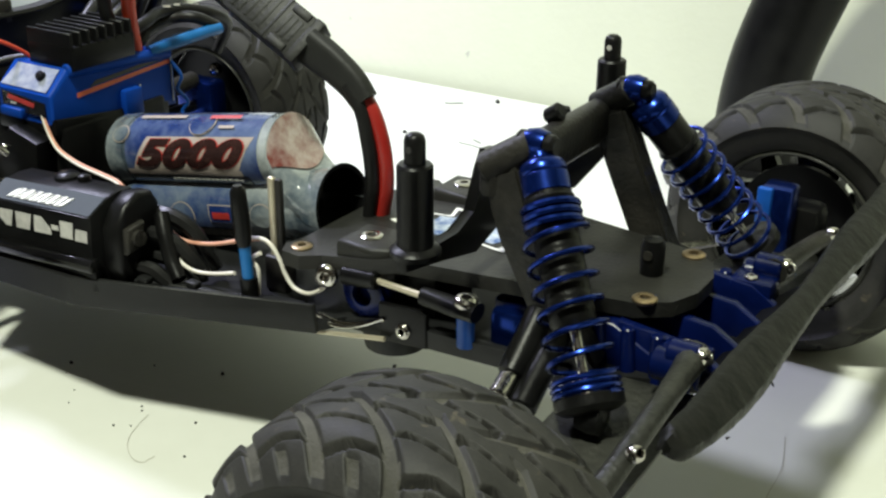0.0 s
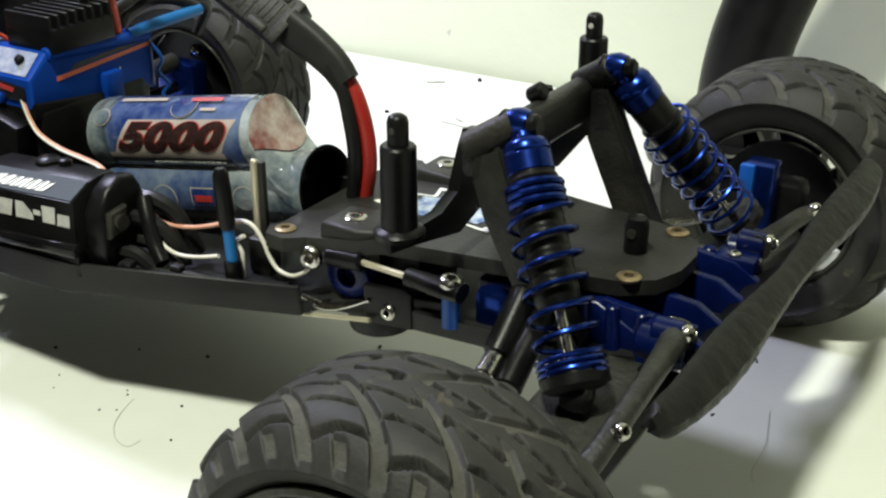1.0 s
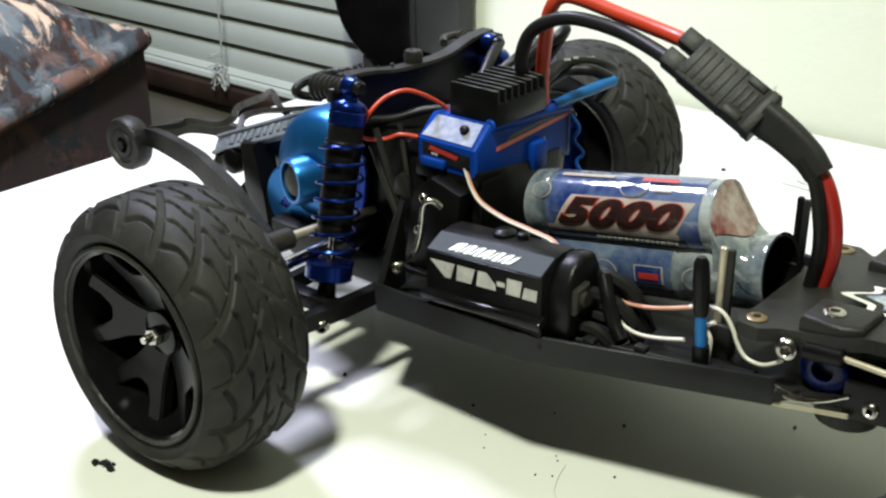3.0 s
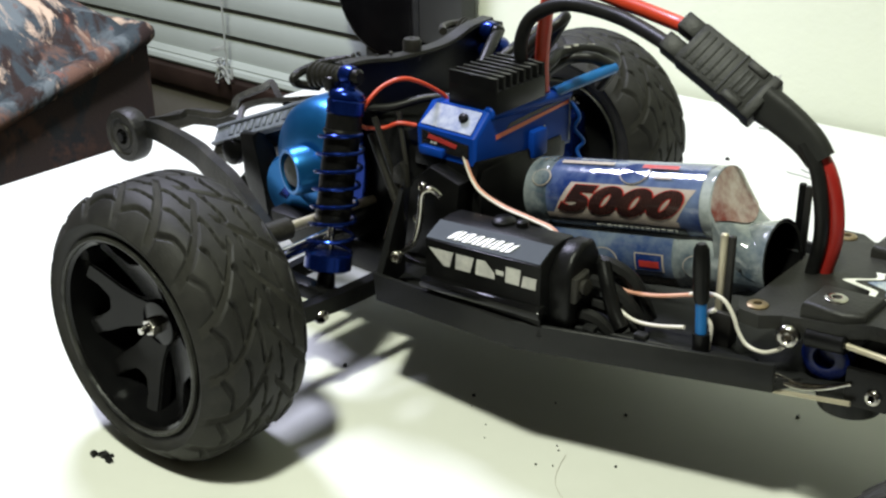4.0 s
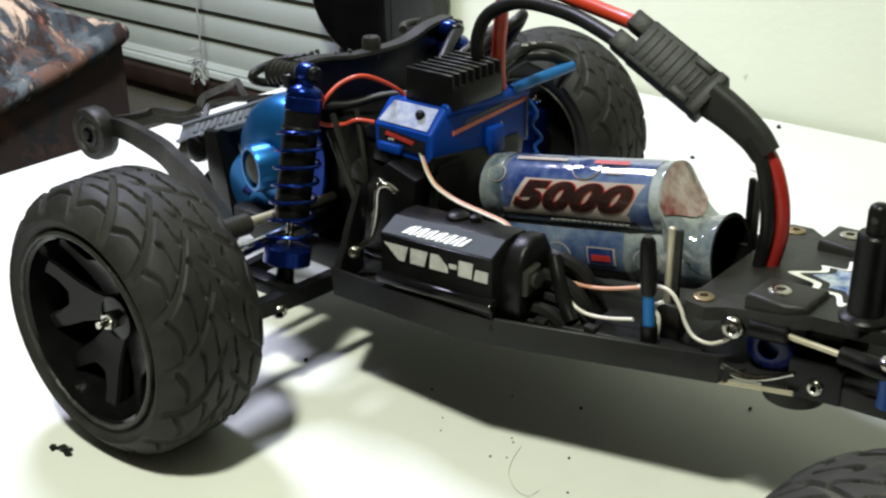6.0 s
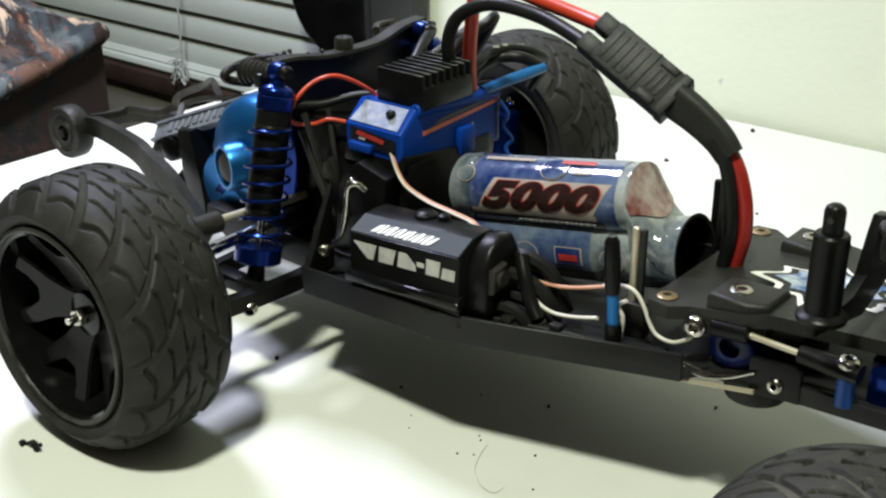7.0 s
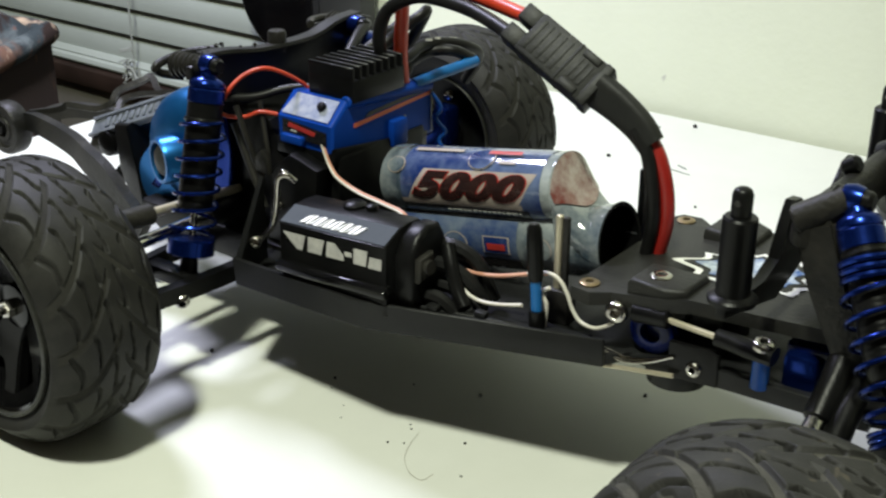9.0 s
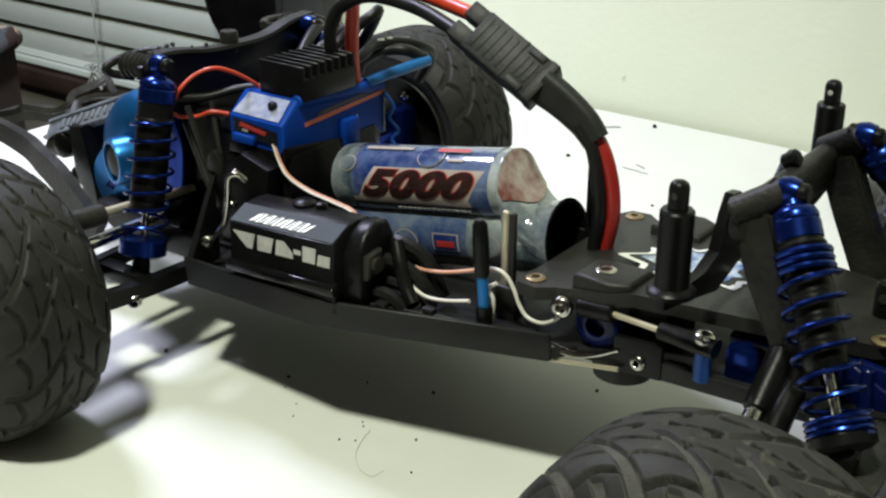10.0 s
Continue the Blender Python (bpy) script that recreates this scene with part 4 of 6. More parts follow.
# ---- rear suspension, drive shafts and wheelie bar ----
def rear_suspension(s):
    bm = bmesh.new()
    sweep(bm, spline([(0.0220, s * 0.028, 0.0385), (0.0190, s * 0.066, 0.0375), (0.0100, s * 0.104, 0.0360)], 6), [(-0.0024, -0.0034), (0.0024, -0.0034), (0.0020, 0.0034), (-0.0020, 0.0034)])
    arm = part("rear_arm", bm, M_BLACK, TRUCK)
    bm = bmesh.new()
    sweep(bm, spline([(-0.0120, s * 0.028, 0.0385), (-0.0110, s * 0.066, 0.0375), (-0.0060, s * 0.104, 0.0360)], 6), [(-0.0020, -0.0034), (0.0020, -0.0034), (0.0018, 0.0034), (-0.0018, 0.0034)])
    part("rear_strut", bm, M_BLACK, arm)
    bm = bmesh.new()
    box(bm, (0.0050, s * 0.0640, 0.0372), (0.0290, 0.0070, 0.0060), bevel=0.0010)
    part("cross_web", bm, M_BLACK, arm)
    screw("arm_screw", (0.0165, s * 0.0715, 0.0345), (0.7, s * 0.6, -0.2), 0.0033, M_STEEL, arm, h=0.005)
    bm = bmesh.new()
    rod(bm, (0.0, s * 0.040, 0.0535), (0.0, s * 0.108, 0.0530), 0.0025, n=16, bevel=0.0005)
    shaft = part("drive_shaft", bm, M_CHROME if s < 0 else M_BLACK, arm, "silver drive shaft")
    bm = bmesh.new()
    lathe(bm, [(0.0050, 0.0), (0.0056, 0.002), (0.0056, 0.014), (0.0044, 0.018), (0.0030, 0.0185)], 18, along((0.0, s * 0.022, 0.0535), (0.0, s * 0.050, 0.0535)))
    part("shaft_cup", bm, M_BLACK, shaft)
    bm = bmesh.new()
    rod(bm, (0.0, s * 0.024, 0.0600), (0.0, s * 0.072, 0.0634), 0.0019, n=12)
    link = part("camber_link", bm, M_ROD, arm, "pale metal link rod")
    bm = bmesh.new()
    rod(bm, (0.0, s * 0.069, 0.0630), (0.0, s * 0.100, 0.0652), 0.0042, 0.0040, 14, 0.0008)
    part("link_boot", bm, M_WORN, link)
    bm = bmesh.new()
    box(bm, (0.0, s * 0.104, 0.0500), (0.022, 0.012, 0.030), bevel=0.003)
    part("axle_carrier", bm, M_BLACK if s < 0 else M_BLUE, arm)
    screw("carrier_nut", (0.0034, s * 0.1105, 0.0675), (0.6, -s * 0.5, 0.6), 0.0030, M_STEEL, arm, h=0.004)
    return arm


rear_suspension(-1)
rear_suspension(1)


def wheelie_bar():
    bm = bmesh.new()
    arm = spline([(-0.055, -0.0320, 0.0270), (-0.067, -0.0310, 0.0360), (-0.081, -0.0290, 0.0460), (-0.096, -0.0260, 0.0505), (-0.114, -0.0210, 0.0535), (-0.150, -0.0150, 0.0550), (-0.1665, -0.0140, 0.0515)], 6)
    sweep(bm, arm, lambda t: [(-0.0024, -0.0100 + 0.0060 * t), (0.0024, -0.0100 + 0.0060 * t), (0.0024, 0.0052 - 0.0018 * t), (-0.0024, 0.0052 - 0.0018 * t)])
    ob = part("wheelie_bar", bm, M_WORN, TRUCK, "black wheelie bar arm")
    bm = bmesh.new()
    lathe(bm, [(0.0040, -0.0042), (0.0120, -0.0045), (0.0129, -0.0030), (0.0130, 0.0030), (0.0122, 0.0045), (0.0092, 0.0046), (0.0086, 0.0036), (0.0064, 0.0036), (0.0060, 0.0044), (0.0040, 0.0044), (0.0036, 0.0022), (1e-5, 0.0022)], 36, pose(-0.1665, -0.0184, 0.0508, 90, 0, 0), cap=False)
    part("roller", bm, M_WORN, ob, "small dark rubber roller")
    bm = bmesh.new()
    rod(bm, (-0.1665, -0.012, 0.0508), (-0.1665, -0.0240, 0.0508), 0.0022, n=12)
    part("roller_axle", bm, M_BLACK, ob)
    # far arm of the pair
    bm = bmesh.new()
    far = spline([(-0.050, 0.0225, 0.0340), (-0.078, 0.0220, 0.0375), (-0.094, 0.0215, 0.0445), (-0.118, 0.0200, 0.0530), (-0.1500, 0.0090, 0.0560), (-0.1640, -0.0060, 0.0520)], 6)
    sweep(bm, far, [(-0.0018, -0.0036), (0.0018, -0.0036), (0.0018, 0.0036), (-0.0018, 0.0036)])
    part("wheelie_arm", bm, M_WORN, ob)
    # guard plate that slopes up to the gearbox, with two edge ribs and a row of raised marks
    a, b = Vector((-0.1107, -0.0100, 0.0585)), Vector((-0.0352, -0.0100, 0.0883))
    d = (b - a).normalized()
    nrm = Vector((0, -0.72, 0.69))
    nrm = (nrm - d * nrm.dot(d)).normalized()
    wd = nrm.cross(d)
    m = Matrix(((wd.x, nrm.x, d.x, a.x), (wd.y, nrm.y, d.y, a.y), (wd.z, nrm.z, d.z, a.z), (0, 0, 0, 1)))
    L = (b - a).length

    def on_plate(name, c, s, mat, bev, label=""):
        bm_ = bmesh.new()
        box(bm_, c, s, bevel=bev)
        for v in bm_.verts:
            v.co = m @ v.co
        return part(name, bm_, mat, ob, label)

    on_plate("motor_guard", (0, 0, L / 2), (0.0092, 0.0030, L), M_GUARD, 0.0008, "grey guard plate with raised lettering, pale sheen in its colour")
    for s in (-1, 1):
        on_plate("edge_rib", (s * 0.0042, 0.0018, L / 2), (0.0016, 0.0022, L * 0.98), M_GUARD, 0.0005)
    for k in range(12):
        on_plate("raised_mark", (0.0004, 0.0019, 0.014 + k * 0.0048), (0.0042 if k % 3 else 0.0050, 0.0010, 0.0022 if k % 4 else 0.0034), M_GUARD, 0.0004)
    on_plate("lower_rail", (0.0062, -0.0042, L * 0.52), (0.0050, 0.0042, L * 0.90), M_WORN, 0.0018)
    on_plate("guard_end", (-0.001, -0.0035, 0.0060), (0.0180, 0.0080, 0.0130), M_WORN, 0.0020)
    on_plate("guard_keel", (0, -0.0110, 0.0300), (0.0120, 0.0200, 0.0130), M_BLACK, 0.0020)
    for pts in ([(-0.1563, -0.0130, 0.0584), (-0.1447, -0.0040, 0.0606), (-0.1431, 0.0000, 0.0619), (-0.1322, 0.0080, 0.0600), (-0.1248, 0.0120, 0.0638), (-0.1247, 0.0160, 0.0684), (-0.1163, 0.0240, 0.0730), (-0.1137, 0.0280, 0.0750), (-0.1054, 0.0240, 0.0716), (-0.0921, 0.0180, 0.0696)],
                [(-0.1081, 0.0000, 0.0623), (-0.1105, 0.0040, 0.0641), (-0.1139, 0.0100, 0.0674), (-0.1053, 0.0140, 0.0708), (-0.0941, 0.0180, 0.0724), (-0.0677, 0.0200, 0.0784)]):
        bm = bmesh.new()
        sweep(bm, spline(pts, 4), [(-0.0011, -0.0014), (0.0011, -0.0014), (0.0011, 0.0014), (-0.0011, 0.0014)])
        part("guard_strut", bm, M_WORN, ob)
    bm = bmesh.new()
    prism(bm, [(-0.0770, 0.0300), (-0.0680, 0.0300), (-0.0740, 0.0480), (-0.0755, 0.0700), (-0.0860, 0.0680), (-0.0850, 0.0480)], 0.0110, Matrix.Translation((0, -0.0070, 0)) @ XZ, bevel=0.0016)
    lathe(bm, [(0.0030, -0.004), (0.0058, -0.003), (0.0062, 0.0), (0.0058, 0.003), (0.0030, 0.004)], 16, pose(-0.0950, -0.0130, 0.0565, 90, 0, 0))
    part("skid_block", bm, M_BLACK, ob)
    for y, z in ((-0.0130, 0.0430), (0.0080, 0.0400)):
        bm = bmesh.new()
        rod(bm, (-0.0900, y, z), (-0.0300, y + 0.0040, z + 0.0030), 0.0044, 0.0040, 14, 0.0006)
        part("tail_tube", bm, M_BLACK, ob)
    return ob


wheelie_bar()


# ---- speed controller ----
def slanted_bars(name, mat, parent, m, widths, height, gap, lean, label="", depth=0.0003):
    """Plain slanted shapes in a row, each a part, for a mark that is not lettered."""
    x = 0.0
    for k, w in enumerate(widths):
        cut = height * (0.0 if k % 2 else 0.22)
        bm = bmesh.new()
        prism(bm, [(x, 0), (x + w, cut * 0.5), (x + w + lean, height), (x + lean, height - cut)], depth, m)
        part(name, bm, mat, parent, label)
        x += w + gap


def speed_controller():
    # side profile (y, z), swept along x
    prof = [(-0.0600, 0.0475), (-0.0615, 0.0490), (-0.0615, 0.0590), (-0.0605, 0.0610), (-0.0605, 0.0735), (-0.0515, 0.0778), (-0.0470, 0.0784), (-0.0415, 0.0780), (-0.0395, 0.0755), (-0.0390, 0.0475)]
    bm = bmesh.new()
    prism(bm, prof, 0.0485, Matrix.Translation((0.0595, 0, 0)) @ YZ, bevel=0.0008)
    ob = part("speed_controller", bm, M_BLACK, TRUCK, "black electronic speed controller with a grey sticker")
    # flange at its foot
    bm = bmesh.new()
    prism(bm, [(-0.0632, 0.0560), (-0.0640, 0.0572), (-0.0640, 0.0588), (-0.0628, 0.0598), (-0.0600, 0.0604), (-0.058, 0.0560)], 0.0505, Matrix.Translation((0.0585, 0, 0)) @ YZ, bevel=0.0006)
    part("foot_flange", bm, M_GLOSS, ob)
    # sticker on the sloping shoulder and on top
    a, b = Vector((0, -0.0605, 0.0735)), Vector((0, -0.0515, 0.0778))
    ydir = (b - a).normalized()
    nrm = Vector((0, -ydir.z, ydir.y)).normalized()
    fm = Matrix(((1, 0, 0, 0.0598), (0, ydir.y, nrm.y, a.y), (0, ydir.z, nrm.z, a.z), (0, 0, 0, 1)))
    bm = bmesh.new()
    prism(bm, [(0.0, 0.0006), (0.0478, 0.0006), (0.0478, 0.0094), (0.0, 0.0094)], 0.0002, fm @ Matrix.Translation((0, 0, 0.0001)))
    part("sticker", bm, M_GREYLAB, ob, "blue-grey sticker")
    slanted_bars("brand_mark", M_WHITE, ob, fm @ Matrix.Translation((0.0085, 0.0018, 0.00045)), [0.0022, 0.0010, 0.0011, 0.0016, 0.0011, 0.0012, 0.0016, 0.0012, 0.0011, 0.0016, 0.0010, 0.0012, 0.0018], 0.0044, 0.0007, 0.0020, "white slanted brand mark")
    fm = Matrix(((1, 0, 0, 0.0605), (0, 0.0, -1, -0.0605), (0, 1, 0.0, 0.0612), (0, 0, 0, 1)))
    high, fit = 0.0056, 0.88
    for pts in ([(0.0, high), (0.0122, high), (0.0098, 0), (0.0070, 0)], [(0.0128, 0), (0.0200, 0), (0.0222, high), (0.0136, high)], [(0.0226, 0), (0.0318, 0), (0.0318, 0.0020), (0.0276, high), (0.0238, high)],
                [(0.0326, 0.0020), (0.0362, 0.0020), (0.0362, 0.0036), (0.0326, 0.0036)], [(0.0368, 0), (0.0432, 0), (0.0444, high), (0.0376, high)], [(0.0442, -0.0002), (0.0506, -0.0002), (0.0514, 0.0038), (0.0454, 0.0038)]):
        bm = bmesh.new()
        prism(bm, [(fit * x, z) for x, z in pts], 0.0002, fm @ Matrix.Translation((0.0010, 0.0040, 0.0002)))
        part("model_mark", bm, M_SILVER, ob, "silver slanted model mark")
    # strain relief and plug block at the front end
    bm = bmesh.new()
    prism(bm, [(-0.0560, 0.0520), (-0.0575, 0.0560), (-0.0565, 0.0690), (-0.0520, 0.0755), (-0.0460, 0.0785), (-0.0400, 0.0775), (-0.0375, 0.0730), (-0.0375, 0.0520)], 0.0080, Matrix.Translation((0.1078, 0, 0)) @ YZ, bevel=0.0018, seg=3)
    part("end_cap", bm, M_BLACK, ob)
    bm = bmesh.new()
    prism(bm, [(-0.0555, 0.0610), (-0.0480, 0.0620), (-0.0470, 0.0700), (-0.0545, 0.0690)], 0.0030, Matrix.Translation((0.1150, 0, 0)) @ YZ, bevel=0.0007)
    lathe(bm, [(0.0020, 0), (0.0026, 0.0003), (0.0026, 0.002), (0.0016, 0.002)], 14, Matrix.Translation((0.1175, -0.0510, 0.0655)) @ Matrix.Rotation(radians(90), 4, "Y"))
    part("screw_boss", bm, M_WORN, ob)
    for k, (y, z) in enumerate(((-0.050, 0.0550), (-0.042, 0.0560), (-0.043, 0.0640), (-0.038, 0.0690))):
        bm = bmesh.new()
        wire(bm, [(0.114, y, z), (0.121, y + 0.001, z - 0.001), (0.127, y + 0.003, z - 0.006), (0.131, y + 0.006, 0.0500)], 0.0026, 8)
        part("motor_lead", bm, M_WIRE, ob)
    bm = bmesh.new()
    lathe(bm, [(0.0042, 0), (0.0042, 0.0012), (0.0030, 0.0022), (1e-5, 0.0024)], 20, Matrix.Translation((0.0815, -0.0445, 0.0781)), cap=False)
    lathe(bm, [(0.0022, 0), (0.0022, 0.0018), (0.0014, 0.0024)], 12, Matrix.Translation((0.0890, -0.0440, 0.0781)))
    part("button", bm, M_BLACK, ob)
    ob.matrix_basis = Matrix.Translation((0.085, 0, 0.066)) @ Matrix.Rotation(radians(-3.6), 4, "Y") @ Matrix.Translation((-0.085, 0, -0.066))
    return ob


speed_controller()


# ---- blue receiver unit with heat sink ----
def receiver_unit():
    prof = [(-0.0237, 0.0850), (-0.0240, 0.0955), (-0.0150, 0.1035), (0.0365, 0.0988), (0.0370, 0.0775)]
    bm = bmesh.new()
    prism(bm, prof, 0.0285, Matrix.Translation((0.0234, 0, 0)) @ YZ, bevel=0.0018, seg=4)
    ob = part("receiver_unit", bm, M_RXBLUE, TRUCK, "glossy blue electronic unit with orange stripes and a black heat sink")
    a, b = Vector((0, -0.0240, 0.0955)), Vector((0, -0.0150, 0.1035))
    yd = (b - a).normalized()
    nr = Vector((0, -yd.z, yd.y))
    fm = Matrix(((1, 0, 0, 0.0250), (0, yd.y, nr.y, a.y), (0, yd.z, nr.z, a.z), (0, 0, 0, 1)))
    bm = bmesh.new()
    prism(bm, [(0.0004, 0.0014), (0.0242, 0.0012), (0.0238, 0.0110), (0.0024, 0.0110)], 0.0002, fm @ Matrix.Translation((0, 0, 0.0002)))
    part("sticker", bm, M_FOIL, ob, "shiny pale foil sticker")
    bm = bmesh.new()
    lathe(bm, [(0.0018, 0), (0.0020, 0.0008), (0.0016, 0.0018), (1e-5, 0.002)], 14, fm @ Matrix.Translation((0.0178, 0.0070, 0.0003)), cap=False)
    part("button", bm, M_BLACK, ob)
    # front face: recessed red writing bars and a plug
    bm = bmesh.new()
    prism(bm, [(0.0268, 0.0880), (0.0490, 0.0876), (0.0490, 0.0928), (0.0268, 0.0948)], 0.0005, Matrix.Translation((0, -0.0240, 0)) @ XZ)
    part("front_window", bm, M_STRIP, ob, "dark front window with red writing")
    bm = bmesh.new()
    prism(bm, [(0.0298, 0.0922), (0.0432, 0.0905), (0.0440, 0.0920), (0.0305, 0.0937)], 0.0003, Matrix.Translation((0, -0.0245, 0)) @ XZ)
    part("writing_bar", bm, M_REDPRINT, ob)
    for x in (0.0320, 0.0336):
        bm = bmesh.new()
        box(bm, (x, -0.0247, 0.0908), (0.0011, 0.0004, 0.0007))
        part("writing_bar", bm, M_SILVER, ob)
    bm = bmesh.new()
    box(bm, (0.0325, -0.0250, 0.0876), (0.0115, 0.0028, 0.0036), bevel=0.0008)
    part("plug", bm, M_RXBLUE, ob)
    bm = bmesh.new()
    rod(bm, (0.0506, -0.0150, 0.1026), (0.0512, 0.0345, 0.0992), 0.0026, n=12, bevel=0.0006)
    part("edge_rail", bm, M_RXBLUE, ob)
    # long side: orange stripe above, dark band, clip tab
    bm = bmesh.new()
    prism(bm, [(-0.0120, 0.0925), (0.0340, 0.0952), (0.0340, 0.0966), (-0.0120, 0.0942)], 0.0003, Matrix.Translation((0.0518, 0, 0)) @ YZ)
    part("stripe", bm, M_ORPRINT, ob, "orange stripe")
    bm = bmesh.new()
    prism(bm, [(-0.0060, 0.0950), (0.0335, 0.0972), (0.0335, 0.0986), (-0.0030, 0.0968)], 0.0003, Matrix.Translation((0.0518, 0, 0)) @ YZ)
    part("stripe", bm, M_TIP, ob, "dark recessed sticker")
    # edges of the clear film over the side
    for y, z0, z1 in ((0.0178, 0.0785, 0.0905), (0.0345, 0.0800, 0.0985)):
        bm = bmesh.new()
        rod(bm, (0.0523, y, z0), (0.0523, y, z1), 0.00028, n=6)
        part("film_edge", bm, M_CORD, ob, "pale edge of clear film")
    bm = bmesh.new()
    box(bm, (0.0528, 0.0125, 0.0850), (0.0040, 0.0090, 0.0110), bevel=0.0012)
    part("clip_tab", bm, M_RXBLUE, ob)
    # heat sink: base and fins, each fin a plate
    bm = bmesh.new()
    box(bm, (0.0425, 0.0010, 0.1068), (0.0225, 0.0300, 0.0086), bevel=0.0004)
    sink = part("heat_sink", bm, M_SINK, ob, "black finned heat sink")
    for k in range(8):
        bm = bmesh.new()
        box(bm, (0.0425, -0.0132 + k * 0.0040, 0.1128), (0.0225, 0.0014, 0.0064), bevel=0.0003, seg=1)
        part("fin", bm, M_SINK, sink)
    # cradle under the unit
    bm = bmesh.new()
    box(bm, (0.0375, 0.004, 0.0805), (0.0300, 0.0560, 0.0070), m=pose(0, 0, 0, -7, 0, 0), bevel=0.001)
    part("cradle", bm, M_BLACK, ob)
    return ob


receiver_unit()


# ---- wires that belong to the truck ----
def truck_wire(name, pts, r, mat, label=""):
    bm = bmesh.new()
    wire(bm, pts, r, 10, 8)
    return part(name, bm, mat, TRUCK, label)


truck_wire("servo_lead", [(0.0458, -0.0235, 0.0900), (0.0475, -0.0245, 0.0865), (0.0515, -0.0256, 0.0808), (0.0570, -0.0270, 0.0775), (0.0681, -0.0290, 0.0754), (0.0827, -0.0320, 0.0754), (0.0938, -0.0350, 0.0755), (0.0990, -0.0360, 0.0720)], 0.0005, M_WHITEWIRE, "white and pink servo wire")
truck_wire("servo_lead", [(0.0464, -0.0232, 0.0900), (0.0481, -0.0242, 0.0866), (0.0520, -0.0252, 0.0810), (0.0573, -0.0265, 0.0779), (0.0683, -0.0285, 0.0759), (0.0828, -0.0315, 0.0759), (0.0940, -0.0345, 0.0760), (0.0993, -0.0355, 0.0724)], 0.0005, M_PINKWIRE)
truck_wire("linkage_wire", [(0.0215, -0.0300, 0.0740), (0.0208, -0.0350, 0.0641), (0.0205, -0.0400, 0.0540)], 0.0005, M_STEEL, "thin steel wire")
truck_wire("signal_lead", [(0.1120, -0.0360, 0.0700), (0.1196, -0.0370, 0.0642), (0.1262, -0.0370, 0.0631), (0.1367, -0.0370, 0.0648), (0.1497, -0.0370, 0.0692), (0.1564, -0.0370, 0.0712)], 0.0007, M_PINKWIRE, "pale red wire")
truck_wire("signal_lead", [(0.1483, -0.0370, 0.0690), (0.1560, -0.0370, 0.0712), (0.1603, -0.0370, 0.0702), (0.1635, -0.0370, 0.0662), (0.1658, -0.0370, 0.0612), (0.1689, -0.0370, 0.0578), (0.1741, -0.0370, 0.0572), (0.1785, -0.0370, 0.0594), (0.1814, -0.0370, 0.0623)], 0.0007, M_WHITEWIRE, "white wire")
truck_wire("signal_lead", [(0.1190, -0.0430, 0.0683), (0.1258, -0.0430, 0.0602), (0.1297, -0.0430, 0.0577), (0.1344, -0.0430, 0.0569), (0.1415, -0.0430, 0.0579), (0.1504, -0.0430, 0.0604)], 0.0007, M_WHITEWIRE, "white wire")
truck_wire("signal_lead", [(0.1180, -0.0400, 0.0720), (0.1220, -0.0430, 0.0660), (0.1260, -0.0450, 0.0590), (0.1300, -0.0465, 0.0545)], 0.0026, M_BLACK)
truck_wire("signal_lead", [(0.1592, -0.0405, 0.0684), (0.1564, -0.0410, 0.0660), (0.1584, -0.0410, 0.0623), (0.1582, -0.0412, 0.0545)], 0.0007, M_WHITEWIRE)
truck_wire("receiver_lead", [(0.0105, -0.0400, 0.1000), (0.0125, -0.0380, 0.1056), (0.0148, -0.0320, 0.1106), (0.0193, -0.0260, 0.1130), (0.0227, -0.0190, 0.1104), (0.0259, -0.0110, 0.1047), (0.0275, -0.0090, 0.1010)], 0.0008, M_ORANGE, "orange-red wire")
truck_wire("receiver_lead", [(0.0020, -0.0400, 0.0990), (0.0075, -0.0360, 0.0949), (0.0099, -0.0340, 0.0942), (0.0144, -0.0310, 0.0945), (0.0189, -0.0280, 0.0964), (0.0240, -0.0240, 0.0955)], 0.0008, M_ORANGE, "orange-red wire")
truck_wire("receiver_lead", [(0.0000, -0.030, 0.0990), (0.008, -0.020, 0.0985), (0.016, -0.010, 0.1010), (0.026, -0.004, 0.1020)], 0.0016, M_WIRE)
truck_wire("bent_rod", [(0.0365, -0.0500, 0.0545), (0.0400, -0.0500, 0.0585), (0.0444, -0.0500, 0.0627), (0.0468, -0.0500, 0.0689), (0.0482, -0.0500, 0.0757), (0.0490, -0.0500, 0.0818), (0.0503, -0.0492, 0.0838), (0.0521, -0.0480, 0.0839), (0.0535, -0.0460, 0.0815)], 0.0012, M_STEEL, "bent grey metal rod")
screw("rod_clamp", (0.0372, -0.0520, 0.0555), (0.4, -0.7, 0.4), 0.0026, M_STEEL, TRUCK)
truck_wire("motor_cable", [(0.0512, 0.0250, 0.1012), (0.0530, 0.0330, 0.1025), (0.0560, 0.0460, 0.1040), (0.0570, 0.0580, 0.1046)], 0.0023, M_SLEEVE, "light blue cable sleeve")
truck_wire("motor_cable", [(0.0400, 0.0180, 0.0990), (0.0420, 0.0300, 0.1030), (0.0410, 0.0350, 0.1060), (0.0440, 0.0450, 0.1092), (0.0520, 0.0500, 0.1096), (0.0560, 0.0580, 0.1050)], 0.0024, M_WIRE)
